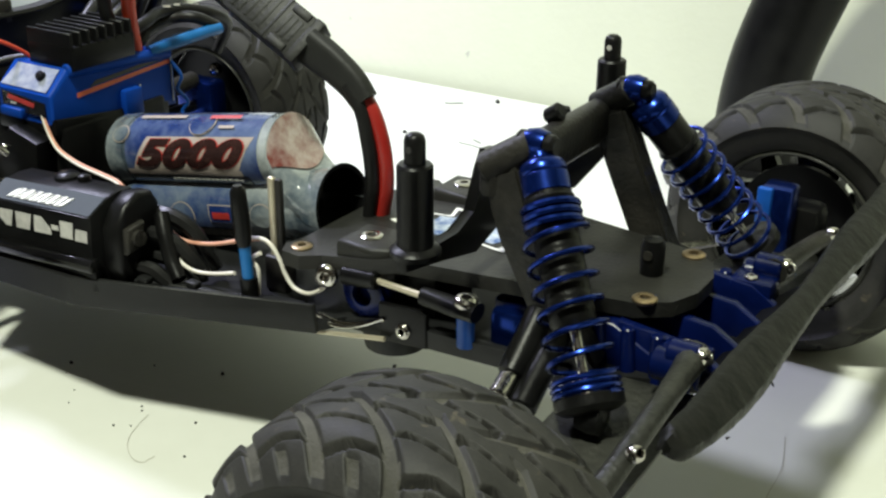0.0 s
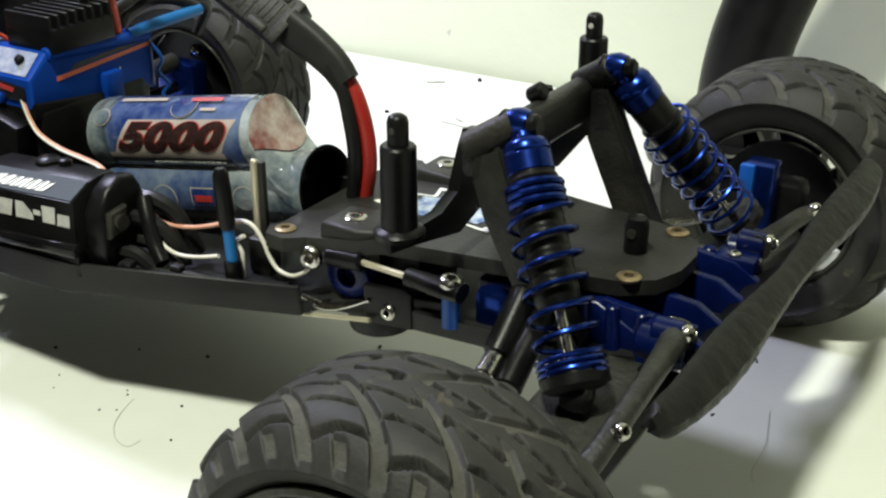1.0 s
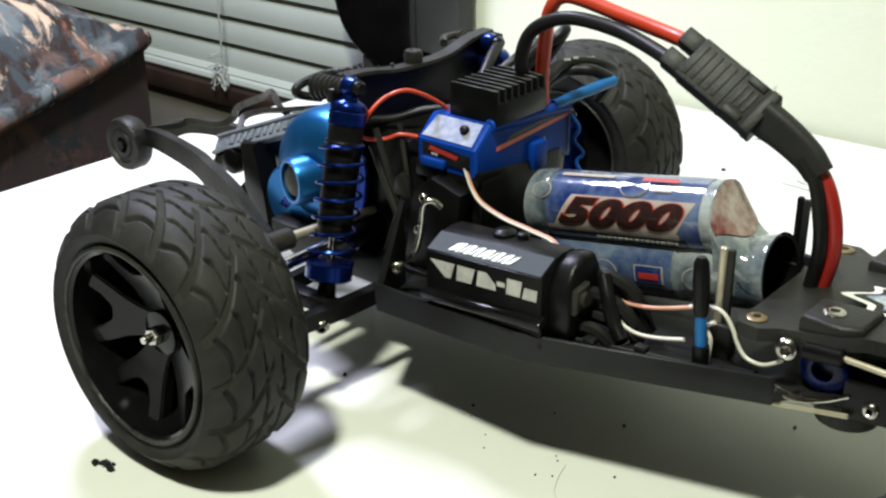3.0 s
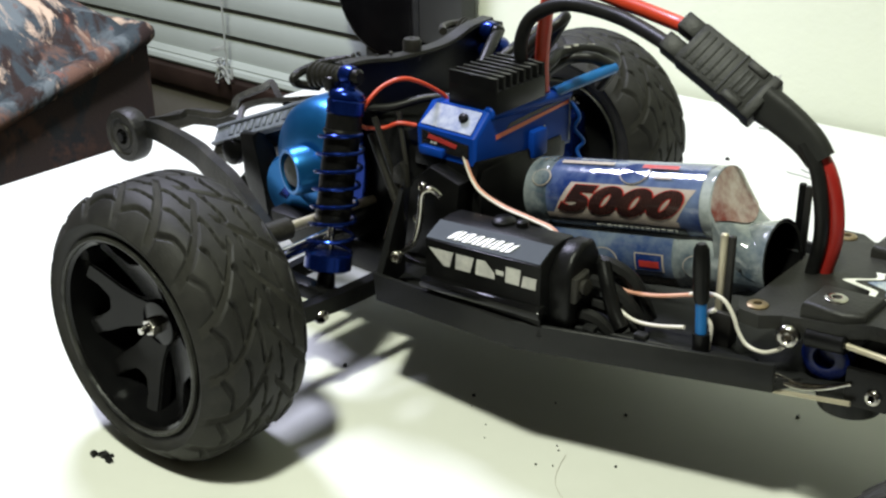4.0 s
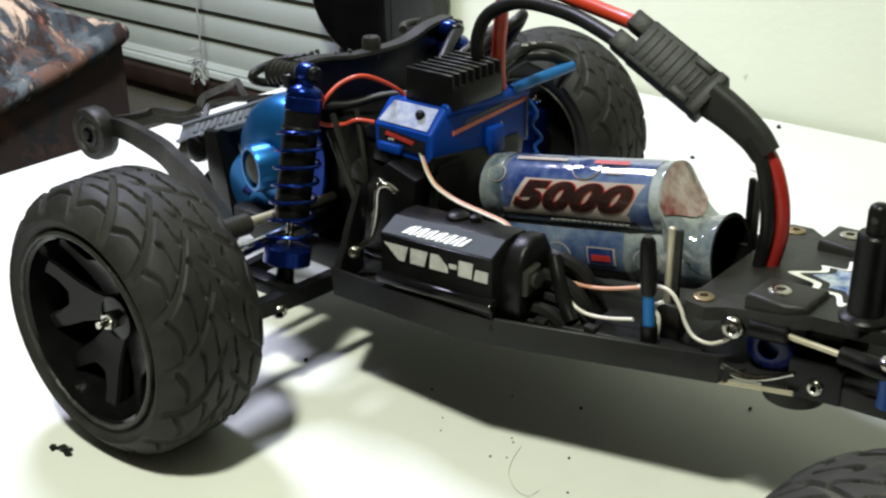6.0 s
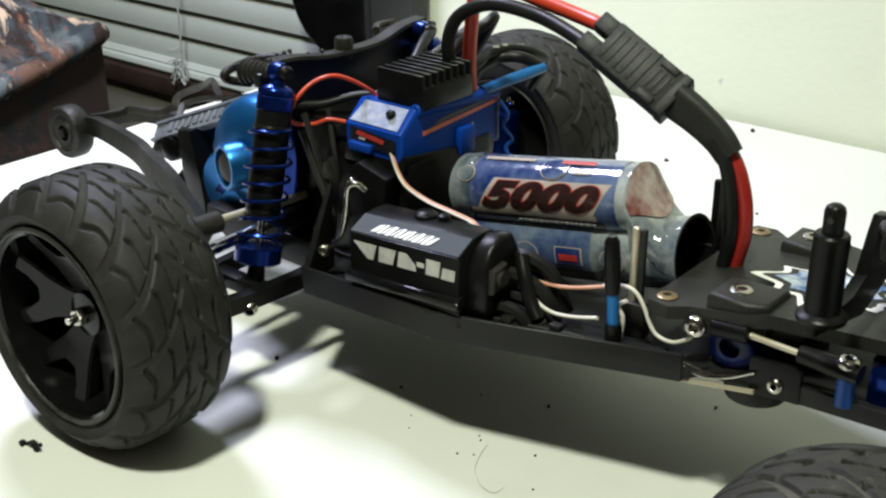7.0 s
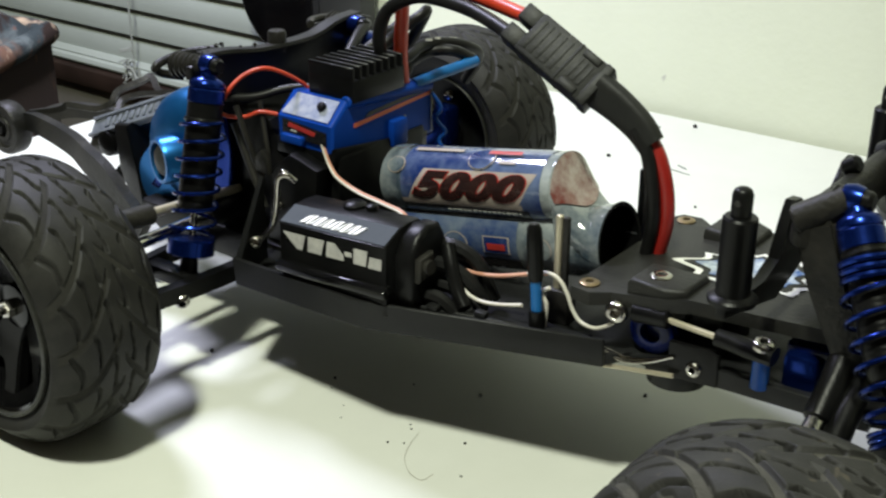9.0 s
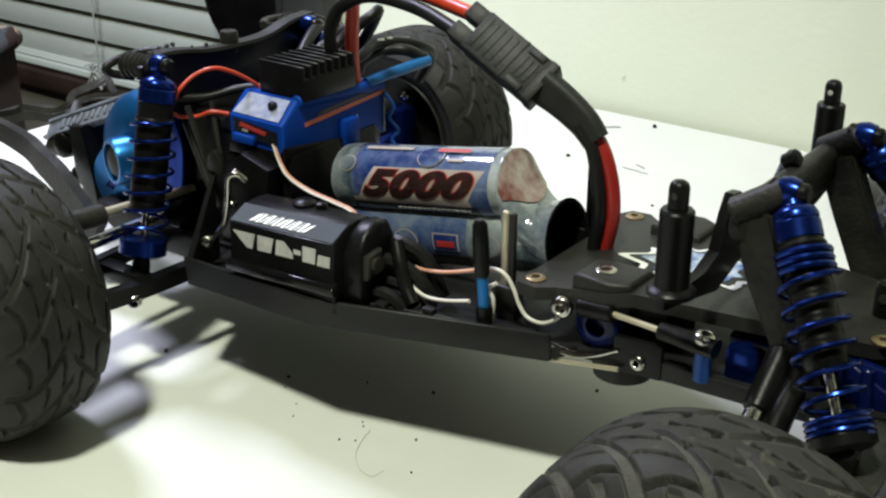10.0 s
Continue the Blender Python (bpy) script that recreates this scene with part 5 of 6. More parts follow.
truck_wire("motor_cable", [(0.0420, 0.0180, 0.1060), (0.0450, 0.0300, 0.1105), (0.0430, 0.0400, 0.1122), (0.0460, 0.0500, 0.1122), (0.0510, 0.0600, 0.1095), (0.0500, 0.0700, 0.1030), (0.0400, 0.0740, 0.0900)], 0.0023, M_WIRE)
truck_wire("motor_cable", [(0.0300, 0.0180, 0.1060), (0.0330, 0.0300, 0.1140), (0.0380, 0.0350, 0.1200), (0.0428, 0.0400, 0.1246), (0.0415, 0.0450, 0.1250), (0.0310, 0.0500, 0.1130), (0.0200, 0.0520, 0.1000)], 0.0024, M_WIRE)
truck_wire("motor_cable", [(0.0240, 0.0180, 0.1060), (0.0270, 0.0300, 0.1130), (0.0330, 0.0360, 0.1190), (0.0330, 0.0420, 0.1200), (0.0240, 0.0480, 0.1110), (0.0140, 0.0500, 0.1000)], 0.0024, M_WIRE)
truck_wire("motor_cable", [(0.0200, 0.0180, 0.1050), (0.0140, 0.0340, 0.1130), (0.0080, 0.0460, 0.1150), (-0.0060, 0.0500, 0.1060)], 0.0024, M_WIRE)
for x, y, z, w in ((0.0452, 0.0420, 0.1146, 0.0030), (0.0462, 0.0465, 0.1146, 0.0024), (0.0485, 0.0540, 0.1135, 0.0034)):
    bm = bmesh.new()
    box(bm, (x, y, z), (0.0003, w, 0.0008), m=pose(0, 0, 0, -8, -25, -16))
    part("cable_print", bm, M_SILVER, TRUCK)
truck_wire("antenna_lead", [(0.0530, 0.0340, 0.0960), (0.0560, 0.0360, 0.0900), (0.0545, 0.0350, 0.0850), (0.0580, 0.0365, 0.0800), (0.0560, 0.0350, 0.0760), (0.0600, 0.0360, 0.0700)], 0.0007, M_BRIGHT, "thin twisted blue wire")


# ---- battery ----
def battery():
    ob = thing("battery_pack", "blue battery pack in clear shrink wrap, two stacked rows of cells", "battery")
    ob.matrix_basis = pose(0.110, -0.003, 0.0812, 0, -10, 0)
    x0, x1, x2 = -0.0400, 0.0365, 0.0500
    r, low = 0.0126, -0.0185
    turn = Matrix.Rotation(radians(90), 4, "Y")
    top_ax, low_ax = turn, Matrix.Translation((0, 0, low)) @ turn
    bm = bmesh.new()
    lathe(bm, [(r * 0.80, x0), (r * 0.96, x0 + 0.001), (r, x0 + 0.003), (r, x1 - 0.0052), (r * 1.012, x1 - 0.0046), (r * 1.012, x1 - 0.0042), (r * 0.97, x1 - 0.0038)], 48, top_ax)
    part("upper_tube", bm, M_CELLGREY, ob, "upper tube of the pack in clear wrap")
    bm = bmesh.new()
    lathe(bm, [(r * 0.80, x0), (r * 0.96, x0 + 0.001), (r, x0 + 0.003), (r, -0.0100), (r * 0.98, -0.0092), (r, -0.0084), (r, 0.0175), (r * 0.985, 0.0182), (r, 0.0190), (r * 1.0, x2 - 0.008), (r * 1.10, x2)], 48, low_ax, cap=False)
    part("lower_tube", bm, M_CELLGREY, ob, "lower tube in grey clear wrap")
    # wrap that slopes from the upper row down to the open end of the lower row
    bm = bmesh.new()
    n = 20
    rows = []
    for i in range(n + 1):
        t = i / n
        x = x1 - 0.004 + (x2 - x1 + 0.0035) * t
        e = (1 - t) ** 2.4
        cz = low + (-low) * e
        row = []
        for k in range(25):
            a = math.pi * (-0.06 + 1.12 * k / 24)
            dip = 0.0045 * math.sin(max(0.0, min(math.pi, a))) ** 4 * math.sin(math.pi * t)
            rr = r * (1.0 + 0.08 * t)
            row.append(bm.verts.new((x, -rr * math.cos(a), cz + rr * math.sin(a) - dip)))
        row.append(bm.verts.new((x, r * 0.98, low)))
        row.insert(0, bm.verts.new((x, -r * 0.98, low)))
        rows.append(row)
    for a, b in zip(rows, rows[1:]):
        for k in range(len(a) - 1):
            bm.faces.new((a[k], a[k + 1], b[k + 1], b[k]))
    part("sloping_wrap", bm, M_CELLGREY, ob, "clear shrink wrap sloping to the lower row", sharp=80)
    bm = bmesh.new()
    n = 10
    rows = []
    for i in range(n + 1):
        t = i / n
        row = []
        for k in range(13):
            a = radians(8 + 164 * k / 12)
            tt = 0.004 + t * (0.05 + 0.40 * math.sin(a) ** 1.3)
            x = x1 - 0.0035 + (x2 - x1 + 0.0035) * tt
            cz = low + (-low) * (1 - tt) ** 2.4
            dip = 0.0045 * math.sin(a) ** 4 * math.sin(math.pi * tt)
            row.append(bm.verts.new((x, -(r + 0.0004) * math.cos(a) * (1.0 + 0.05 * tt), cz + (r + 0.0005) * (1 + 0.05 * tt) * math.sin(a) - dip)))
        rows.append(row)
    for a, b in zip(rows, rows[1:]):
        for k in range(len(a) - 1):
            bm.faces.new((a[k], a[k + 1], b[k + 1], b[k]))
    part("cell_end", bm, M_CELLPINK, ob, "pinkish wrapped end of the upper cell", sharp=80)
    bm = bmesh.new()
    lathe(bm, [(r * 1.10, x2), (r * 1.14, x2 + 0.0004), (r * 1.02, x2 + 0.0002), (r * 0.95, x2 - 0.009), (1e-5, x2 - 0.009)], 36, low_ax, cap=False)
    part("open_end", bm, M_GLOSS, ob, "dark open end of the lower row")

    def patch(a0, a1, xa, xb, rr, z=0.0, lean=0.0, n=12):
        b = bmesh.new()
        g = []
        for i in range(n + 1):
            a = radians(a0 + (a1 - a0) * i / n)
            sx = lean * i / n
            g.append([b.verts.new((xx + sx, -rr * math.cos(a), z + rr * math.sin(a))) for xx in (xa, xb)])
        for p, q in zip(g, g[1:]):
            b.faces.new((p[0], p[1], q[1], q[0]))
        return b
    part("label", patch(-52, 112, -0.0330, 0.0285, r + 0.0002, n=20), M_LABEL, ob, "blue printed label")
    part("label_panel", patch(-15, 36, -0.0300, 0.0195, r + 0.0003, lean=0.0075), M_BEIGE, ob)
    part("label_base", patch(-25, -15, -0.0330, 0.0205, r + 0.0004), M_BEIGE, ob)
    part("label_strip", patch(-46, -25.5, -0.0330, 0.0225, r + 0.0004), M_STRIP, ob, "black label strip with a line of fine print")
    for mat, grow, off in ((M_REDPRINT, 0.00092, 0.0005), (M_DKPRINT, 0.00068, 0.0007)):
        bm = bmesh.new()
        cu = bpy.data.curves.new("writing", "FONT")
        cu.body, cu.size, cu.shear, cu.offset, cu.space_character = "5000", 0.0122, 0.40, grow, 1.06
        tmp = bpy.data.objects.new("writing", cu)
        me = bpy.data.meshes.new_from_object(tmp)
        bm.from_mesh(me)
        bpy.data.objects.remove(tmp)
        bpy.data.curves.remove(cu)
        bpy.data.meshes.remove(me)
        bmesh.ops.triangulate(bm, faces=bm.faces)
        for _ in range(2):
            bmesh.ops.subdivide_edges(bm, edges=[e for e in bm.edges if e.calc_length() > 0.0016], cuts=1)
            bmesh.ops.triangulate(bm, faces=bm.faces)
        for v in bm.verts:
            a = radians(-8) + v.co.y / r * 0.98
            rr = r + off
            v.co = Vector((-0.0275 + v.co.x * 1.80, -rr * math.cos(a), rr * math.sin(a)))
        part("number_print", bm, mat, ob, "number 5000 in red and black" if grow > 0.0002 else "")
    bm = bmesh.new()
    rnd = random.Random(7)
    x = -0.0130
    while x < 0.0185:
        w = rnd.uniform(0.0010, 0.0026)
        a = radians(-33)
        rr = r + 0.0006
        box(bm, (x + w / 2, -rr * math.cos(a), rr * math.sin(a)), (w, 0.0002, 0.0009), m=pose(0, 0, 0, 33, 0, 0))
        x += w + 0.0007
    part("fine_print", bm, M_SILVER, ob)
    part("strip_line", patch(-34, -32.5, -0.0315, -0.0150, r + 0.0006), M_SILVER, ob)
    # shapes printed on the rows
    prints = ((-0.036, 0.0165, -24, 40, low, M_CELL), (0.0200, 0.0400, -18, 34, low, M_CELLGREY), (-0.036, 0.0165, -46, -26, low, M_DKPRINT), (0.002, 0.0135, -14, 14, low, M_BEIGE), (0.0026, 0.0129, -12.5, 12.5, low, M_LABEL), (0.0040, 0.0118, -7, 3, low, M_REDPRINT),
              (-0.030, -0.008, 70, 78, 0.0, M_BEIGE), (-0.029, -0.009, 71.5, 76.5, 0.0, M_CELL), (0.004, 0.018, 66, 74, 0.0, M_REDPRINT), (-0.002, 0.006, 52, 57, 0.0, M_DKPRINT), (0.010, 0.017, 49, 54, 0.0, M_BEIGE))
    lift = {M_CELL: 0.0003, M_CELLGREY: 0.0003, M_DKPRINT: 0.0004, M_BEIGE: 0.0005, M_LABEL: 0.0007, M_REDPRINT: 0.0009}
    for xa, xb, a0, a1, z, mat in prints:
        part("cell_print", patch(a0, a1, xa, xb, r + lift[mat] + (0.0003 if z == 0.0 else 0.0), z), mat, ob)
    # oval outlines on both tubes
    for mat, k, off, ox, oa, oz in ((M_BEIGE, 1.0, 0.0005, -0.0105, -4, low), (M_CELL, 0.93, 0.0007, -0.0105, -4, low), (M_BEIGE, 0.9, 0.0006, 0.0260, 0, low), (M_CELLGREY, 0.83, 0.0008, 0.0260, 0, low), (M_BEIGE, 1.0, 0.0007, 0.0020, 58, 0.0), (M_LABEL, 0.93, 0.0009, 0.0020, 58, 0.0), (M_BEIGE, 0.7, 0.0007, -0.0355, 40, 0.0), (M_CELLGREY, 0.62, 0.0009, -0.0355, 40, 0.0)):
        bm = bmesh.new()
        g = [[], []]
        for i in range(25):
            for q, f in ((0, k), (1, 0.02)):
                w = 2 * math.pi * i / 24
                a = radians(oa) + 0.36 * f * math.sin(w)
                g[q].append(bm.verts.new((ox + 0.0058 * f * math.cos(w), -(r + off) * math.cos(a), oz + (r + off) * math.sin(a))))
        for i in range(24):
            bm.faces.new((g[0][i], g[0][i + 1], g[1][i + 1], g[1][i]))
        part("oval_print", bm, mat, ob)
    # clear wrap end and its torn tail
    bm = bmesh.new()
    lathe(bm, [(r * 1.00, x0 - 0.0030), (r * 1.03, x0 + 0.003), (r * 1.025, x0 + 0.0055)], 36, top_ax, cap=False)
    part("wrap_end", bm, M_CELLGREY, ob)
    return ob


battery()


# ---- power lead with connector ----
def power_lead():
    ob = thing("power_lead", "red and black battery leads joined by a black connector", "cable", at=(0.1738, -0.0010, 0.0705))
    inv = Matrix.Translation((-0.175, 0.0, -0.0700))

    def w(name, pts, r, mat, label=""):
        bm = bmesh.new()
        wire(bm, [inv @ Vector(p) for p in pts], r, 12, 8)
        return part(name, bm, mat, ob, label)
    w("black_lead", [(0.1735, -0.0010, 0.0700), (0.1752, -0.0018, 0.0800), (0.1752, -0.0020, 0.0880), (0.1738, -0.0018, 0.0960), (0.1712, -0.0012, 0.1048), (0.1660, -0.0008, 0.1122)], 0.0024, M_WIRE, "thick black lead")
    w("red_lead", [(0.1768, 0.0012, 0.0700), (0.1788, 0.0010, 0.0800), (0.1789, 0.0008, 0.0880), (0.1772, 0.0010, 0.0965), (0.1736, 0.0012, 0.1050), (0.1672, 0.0016, 0.1125)], 0.0024, M_RED, "thick red lead")
    bm = bmesh.new()
    pts = spline([inv @ Vector(p) for p in ((0.1715, 0.0004, 0.1072), (0.1668, 0.0004, 0.1124), (0.1590, 0.0002, 0.1178), (0.1505, 0.0, 0.1222))], 6)
    sweep(bm, pts, lambda t: [((0.0030 + 0.0006 * t) * (1 if math.cos(q) > 0 else -1) * abs(math.cos(q)) ** 0.7, (0.0048 + 0.0016 * t) * (1 if math.sin(q) > 0 else -1) * abs(math.sin(q)) ** 0.6) for q in [(k + 0.5) * math.pi / 10 for k in range(20)]])
    part("sleeve", bm, M_SHRINK, ob, "black heat-shrink sleeve")
    # connector: two ribbed halves, their broad side towards the room
    a, b = Vector((0.1530, 0.0, 0.1205)), Vector((0.1215, 0.0, 0.1376))
    d = (b - a).normalized()
    nrm = Vector((0.59, -0.69, 0.41))
    nrm = (nrm - d * nrm.dot(d)).normalized()
    wd = nrm.cross(d)
    m = inv @ Matrix(((wd.x, nrm.x, d.x, a.x), (wd.y, nrm.y, d.y, a.y), (wd.z, nrm.z, d.z, a.z), (0, 0, 0, 1)))
    L = (b - a).length

    def block(name, z0, z1, wide, thick, parent, off=0.0, bev=0.0007):
        b_ = bmesh.new()
        box(b_, (off, 0, L * (z0 + z1) / 2), (wide, thick, L * (z1 - z0)), bevel=bev)
        for v in b_.verts:
            v.co = m @ v.co
        return part(name, b_, M_CONN, parent)
    conn = block("connector", 0.10, 0.92, 0.0158, 0.0085, ob)
    conn["label"] = "black ribbed plastic connector"
    block("collar", 0.04, 0.15, 0.0164, 0.0092, conn)
    block("collar", 0.41, 0.45, 0.0162, 0.0091, conn)
    for s in (-1, 1):
        block("prong", 0.90, 1.12, 0.0064, 0.0072, conn, s * 0.0044)
        block("side_ridge", 0.18, 0.38, 0.0030, 0.0100, conn, s * 0.0062)
    for k in range(5):
        block("rib", 0.50 + 0.082 * k, 0.55 + 0.082 * k, 0.0120, 0.0089, conn, bev=0.0002)
    for k in range(3):
        block("rib", 0.20 + 0.065 * k, 0.235 + 0.065 * k, 0.0080, 0.0090, conn, bev=0.0002)
    w("black_lead", [(0.1195, -0.0010, 0.1330), (0.1129, 0.0030, 0.1345), (0.0903, 0.0100, 0.1385), (0.0690, 0.0100, 0.1401), (0.0542, 0.0100, 0.1340), (0.0479, 0.0110, 0.1246), (0.0466, 0.0130, 0.1150), (0.0470, 0.0190, 0.1060), (0.0480, 0.0220, 0.1000)], 0.0026, M_WIRE, "thick black lead")
    w("orange_lead", [(0.1255, 0.0020, 0.1400), (0.1124, 0.0110, 0.1395), (0.0896, 0.0150, 0.1424), (0.0656, 0.0150, 0.1465), (0.0575, 0.0150, 0.1410), (0.0538, 0.0170, 0.1271), (0.0515, 0.0190, 0.1136), (0.0505, 0.0210, 0.1040), (0.0500, 0.0220, 0.0990)], 0.0027, M_ORANGE, "thick orange-red lead")
    return ob


power_lead()


# ---- top plate over the steering gear ----
def top_plate():
    bm = bmesh.new()
    half = [(0.1650, -0.0270), (0.1630, -0.0330), (0.1655, -0.0380), (0.1725, -0.0388), (0.1780, -0.0345), (0.1960, -0.0352), (0.2040, -0.0320), (0.2400, -0.0262), (0.2730, -0.0210), (0.2815, -0.0150), (0.2850, -0.0060)]
    out = half + [(x, -y) for x, y in half[::-1]]
    zz = lambda x: 0.0700 + max(0.0, min(1.0, (x - 0.180) / 0.02)) * 0.0040
    lo = [bm.verts.new((x, y, zz(x) - 0.0045)) for x, y in out]
    hi = [bm.verts.new((x, y, zz(x))) for x, y in out]
    bm.faces.new(lo[::-1])
    bm.faces.new(hi)
    for i in range(len(out)):
        j = (i + 1) % len(out)
        bm.faces.new((lo[i], lo[j], hi[j], hi[i]))
    bmesh.ops.triangulate(bm, faces=[f for f in bm.faces if len(f.verts) > 4])
    ob = part("top_plate", bm, M_PLATE, TRUCK, "dark grey moulded top plate with a blue and white sticker")
    for s in (-1, 1):
        bm = bmesh.new()
        prism(bm, [(0.1830, s * 0.0180), (0.1830, s * 0.0335), (0.1960, s * 0.0345), (0.2020, s * 0.0310), (0.2020, s * 0.0160)][::s], 0.0108, Matrix.Translation((0, 0, 0.0654)), bevel=0.0018, seg=3)
        part("raised_pad", bm, M_PLATE, ob)
        screw("plate_screw", (0.1905, s * 0.0262, 0.0762), (0, 0, 1), 0.0036, M_STEEL, ob, "grey steel screw", h=0.0008)
        screw("plate_screw", (0.1691, s * 0.0328, 0.0702), (0, 0, 1), 0.0034, M_BRASS, ob, "brassy worn screw", h=0.0007)
        screw("plate_screw", (0.2745, s * 0.0175, 0.0742), (0, 0, 1), 0.0036, M_BRASS, ob, "brassy worn screw", h=0.0008)
    # sticker: white splash with a blue middle
    for name, mat, z, k in (("sticker", M_WHITE, 0.07410, 1.0), ("sticker_ground", M_PLATE, 0.0743, 0.87), ("sticker_print", M_SPLASH, 0.0745, 0.74)):
        bm = bmesh.new()
        pts = []
        for i in range(160):
            a = 2 * math.pi * i / 160
            spike = abs((a * 11 / (2 * math.pi)) % 1.0 - 0.5) * 2
            spike2 = abs((a * 5 / (2 * math.pi) + 0.3) % 1.0 - 0.5) * 2
            q = k * (0.74 + 0.26 * spike ** 1.6 + 0.22 * spike2 ** 2 + 0.14 * math.sin(2 * a + 0.5)) - (1 - k) * 0.16 * spike
            pts.append((0.2100 + 0.0200 * q * math.cos(a), -0.002 + 0.0175 * q * math.sin(a)))
        prism(bm, pts, 0.0002, Matrix.Translation((0, 0, z)))
        part(name, bm, mat, ob, "white and blue splash sticker" if k == 1.0 else "")
    # stud with a cross hole
    bm = bmesh.new()
    lathe(bm, [(0.0034, 0.0), (0.0035, 0.0088), (0.0028, 0.0108), (1e-5, 0.0114)], 16, Matrix.Translation((0.2690, -0.0005, 0.0735)), cap=False)
    part("stud", bm, M_BLACK, ob)
    bm = bmesh.new()
    rod(bm, (0.2690, -0.0044, 0.0805), (0.2690, 0.0034, 0.0805), 0.0014, n=10)
    part("stud_pin", bm, M_WORN, ob)
    return ob


top_plate()


# ---- front tower, posts and bulkhead ----
def front_tower():
    bm = bmesh.new()
    # upper bar across the truck
    prism(bm, [(-0.0370, 0.1020), (-0.0370, 0.1080), (-0.0300, 0.1120), (0.0300, 0.1120), (0.0370, 0.1080), (0.0370, 0.1020), (0.0230, 0.0985), (-0.0230, 0.0985)], 0.0075, Matrix.Translation((0.2325, 0, 0)) @ YZ, bevel=0.0030, seg=4)
    ob = part("front_shock_tower", bm, M_WORN, TRUCK, "scuffed black front shock tower")
    for s in (-1, 1):
        bm = bmesh.new()
        sweep(bm, [(0.2390, s * 0.0320, 0.1090), (0.2450, s * 0.0330, 0.0930), (0.2560, s * 0.0320, 0.0700), (0.2640, s * 0.0300, 0.0560)], [(-0.0058, -0.0042), (0.0058, -0.0042), (0.0058, 0.0042), (-0.0058, 0.0042)])
        bmesh.ops.bevel(bm, geom=list(bm.edges), offset=0.0010, segments=2, affect="EDGES", clamp_overlap=True)
        part("leg", bm, M_WORN, ob)
        bm = bmesh.new()
        rod(bm, (0.2335, s * 0.0340, 0.1080), (0.2465, s * 0.0303, 0.1168), 0.0046, 0.0042, 18, 0.0008)
        part("shock_mount", bm, M_WORN, ob)
        # bracket that carries the body post
        px, py = (0.2277, -0.0583) if s < 0 else (0.2250, 0.0610)
        bm = bmesh.new()
        pts = [(-0.0240, 0.1098), (-0.0190, 0.1092), (-0.0090, 0.1000), (-0.0060, 0.0890), (-0.0300, 0.0815), (-0.0540, 0.0868), (-0.0640, 0.0882), (-0.0640, 0.0916), (-0.0400, 0.0905), (-0.0310, 0.0940), (-0.0270, 0.1050)]
        prism(bm, [(-s * y, z) for y, z in pts][::s], 0.0034, Matrix.Translation((0.2257, 0, 0)) @ YZ, bevel=0.0005)
        part("post_bracket", bm, M_BLACK, ob)
        bm = bmesh.new()
        lathe(bm, [(0.0066, 0), (0.0068, 0.0014), (0.0062, 0.0020), (0.0048, 0.0026), (0.0047, 0.0240), (0.0042, 0.0246), (0.0028, 0.0247), (0.0028, 0.0305), (0.0024, 0.0318), (0.0015, 0.0325), (1e-5, 0.0327)], 24, Matrix.Translation((px, py, 0.0912)), cap=False)
        part("body_post", bm, M_BLACK, ob)
        # cross hole drawn as a rod: dark for its shade, silver where bright
        bm = bmesh.new()
        rod(bm, (px, py - 0.0030, 0.1200), (px, py + 0.0030, 0.1200), 0.0009, n=10)
        part("post_hole_dot", bm, M_SILVER if s > 0 else M_TIP, ob)
    bm = bmesh.new()
    rod(bm, (0.2315, 0.0040, 0.1120), (0.2365, 0.0040, 0.1150), 0.0024, 0.0027, 16, 0.0008)
    part("knob", bm, M_BLACK, ob)
    return ob


front_tower()


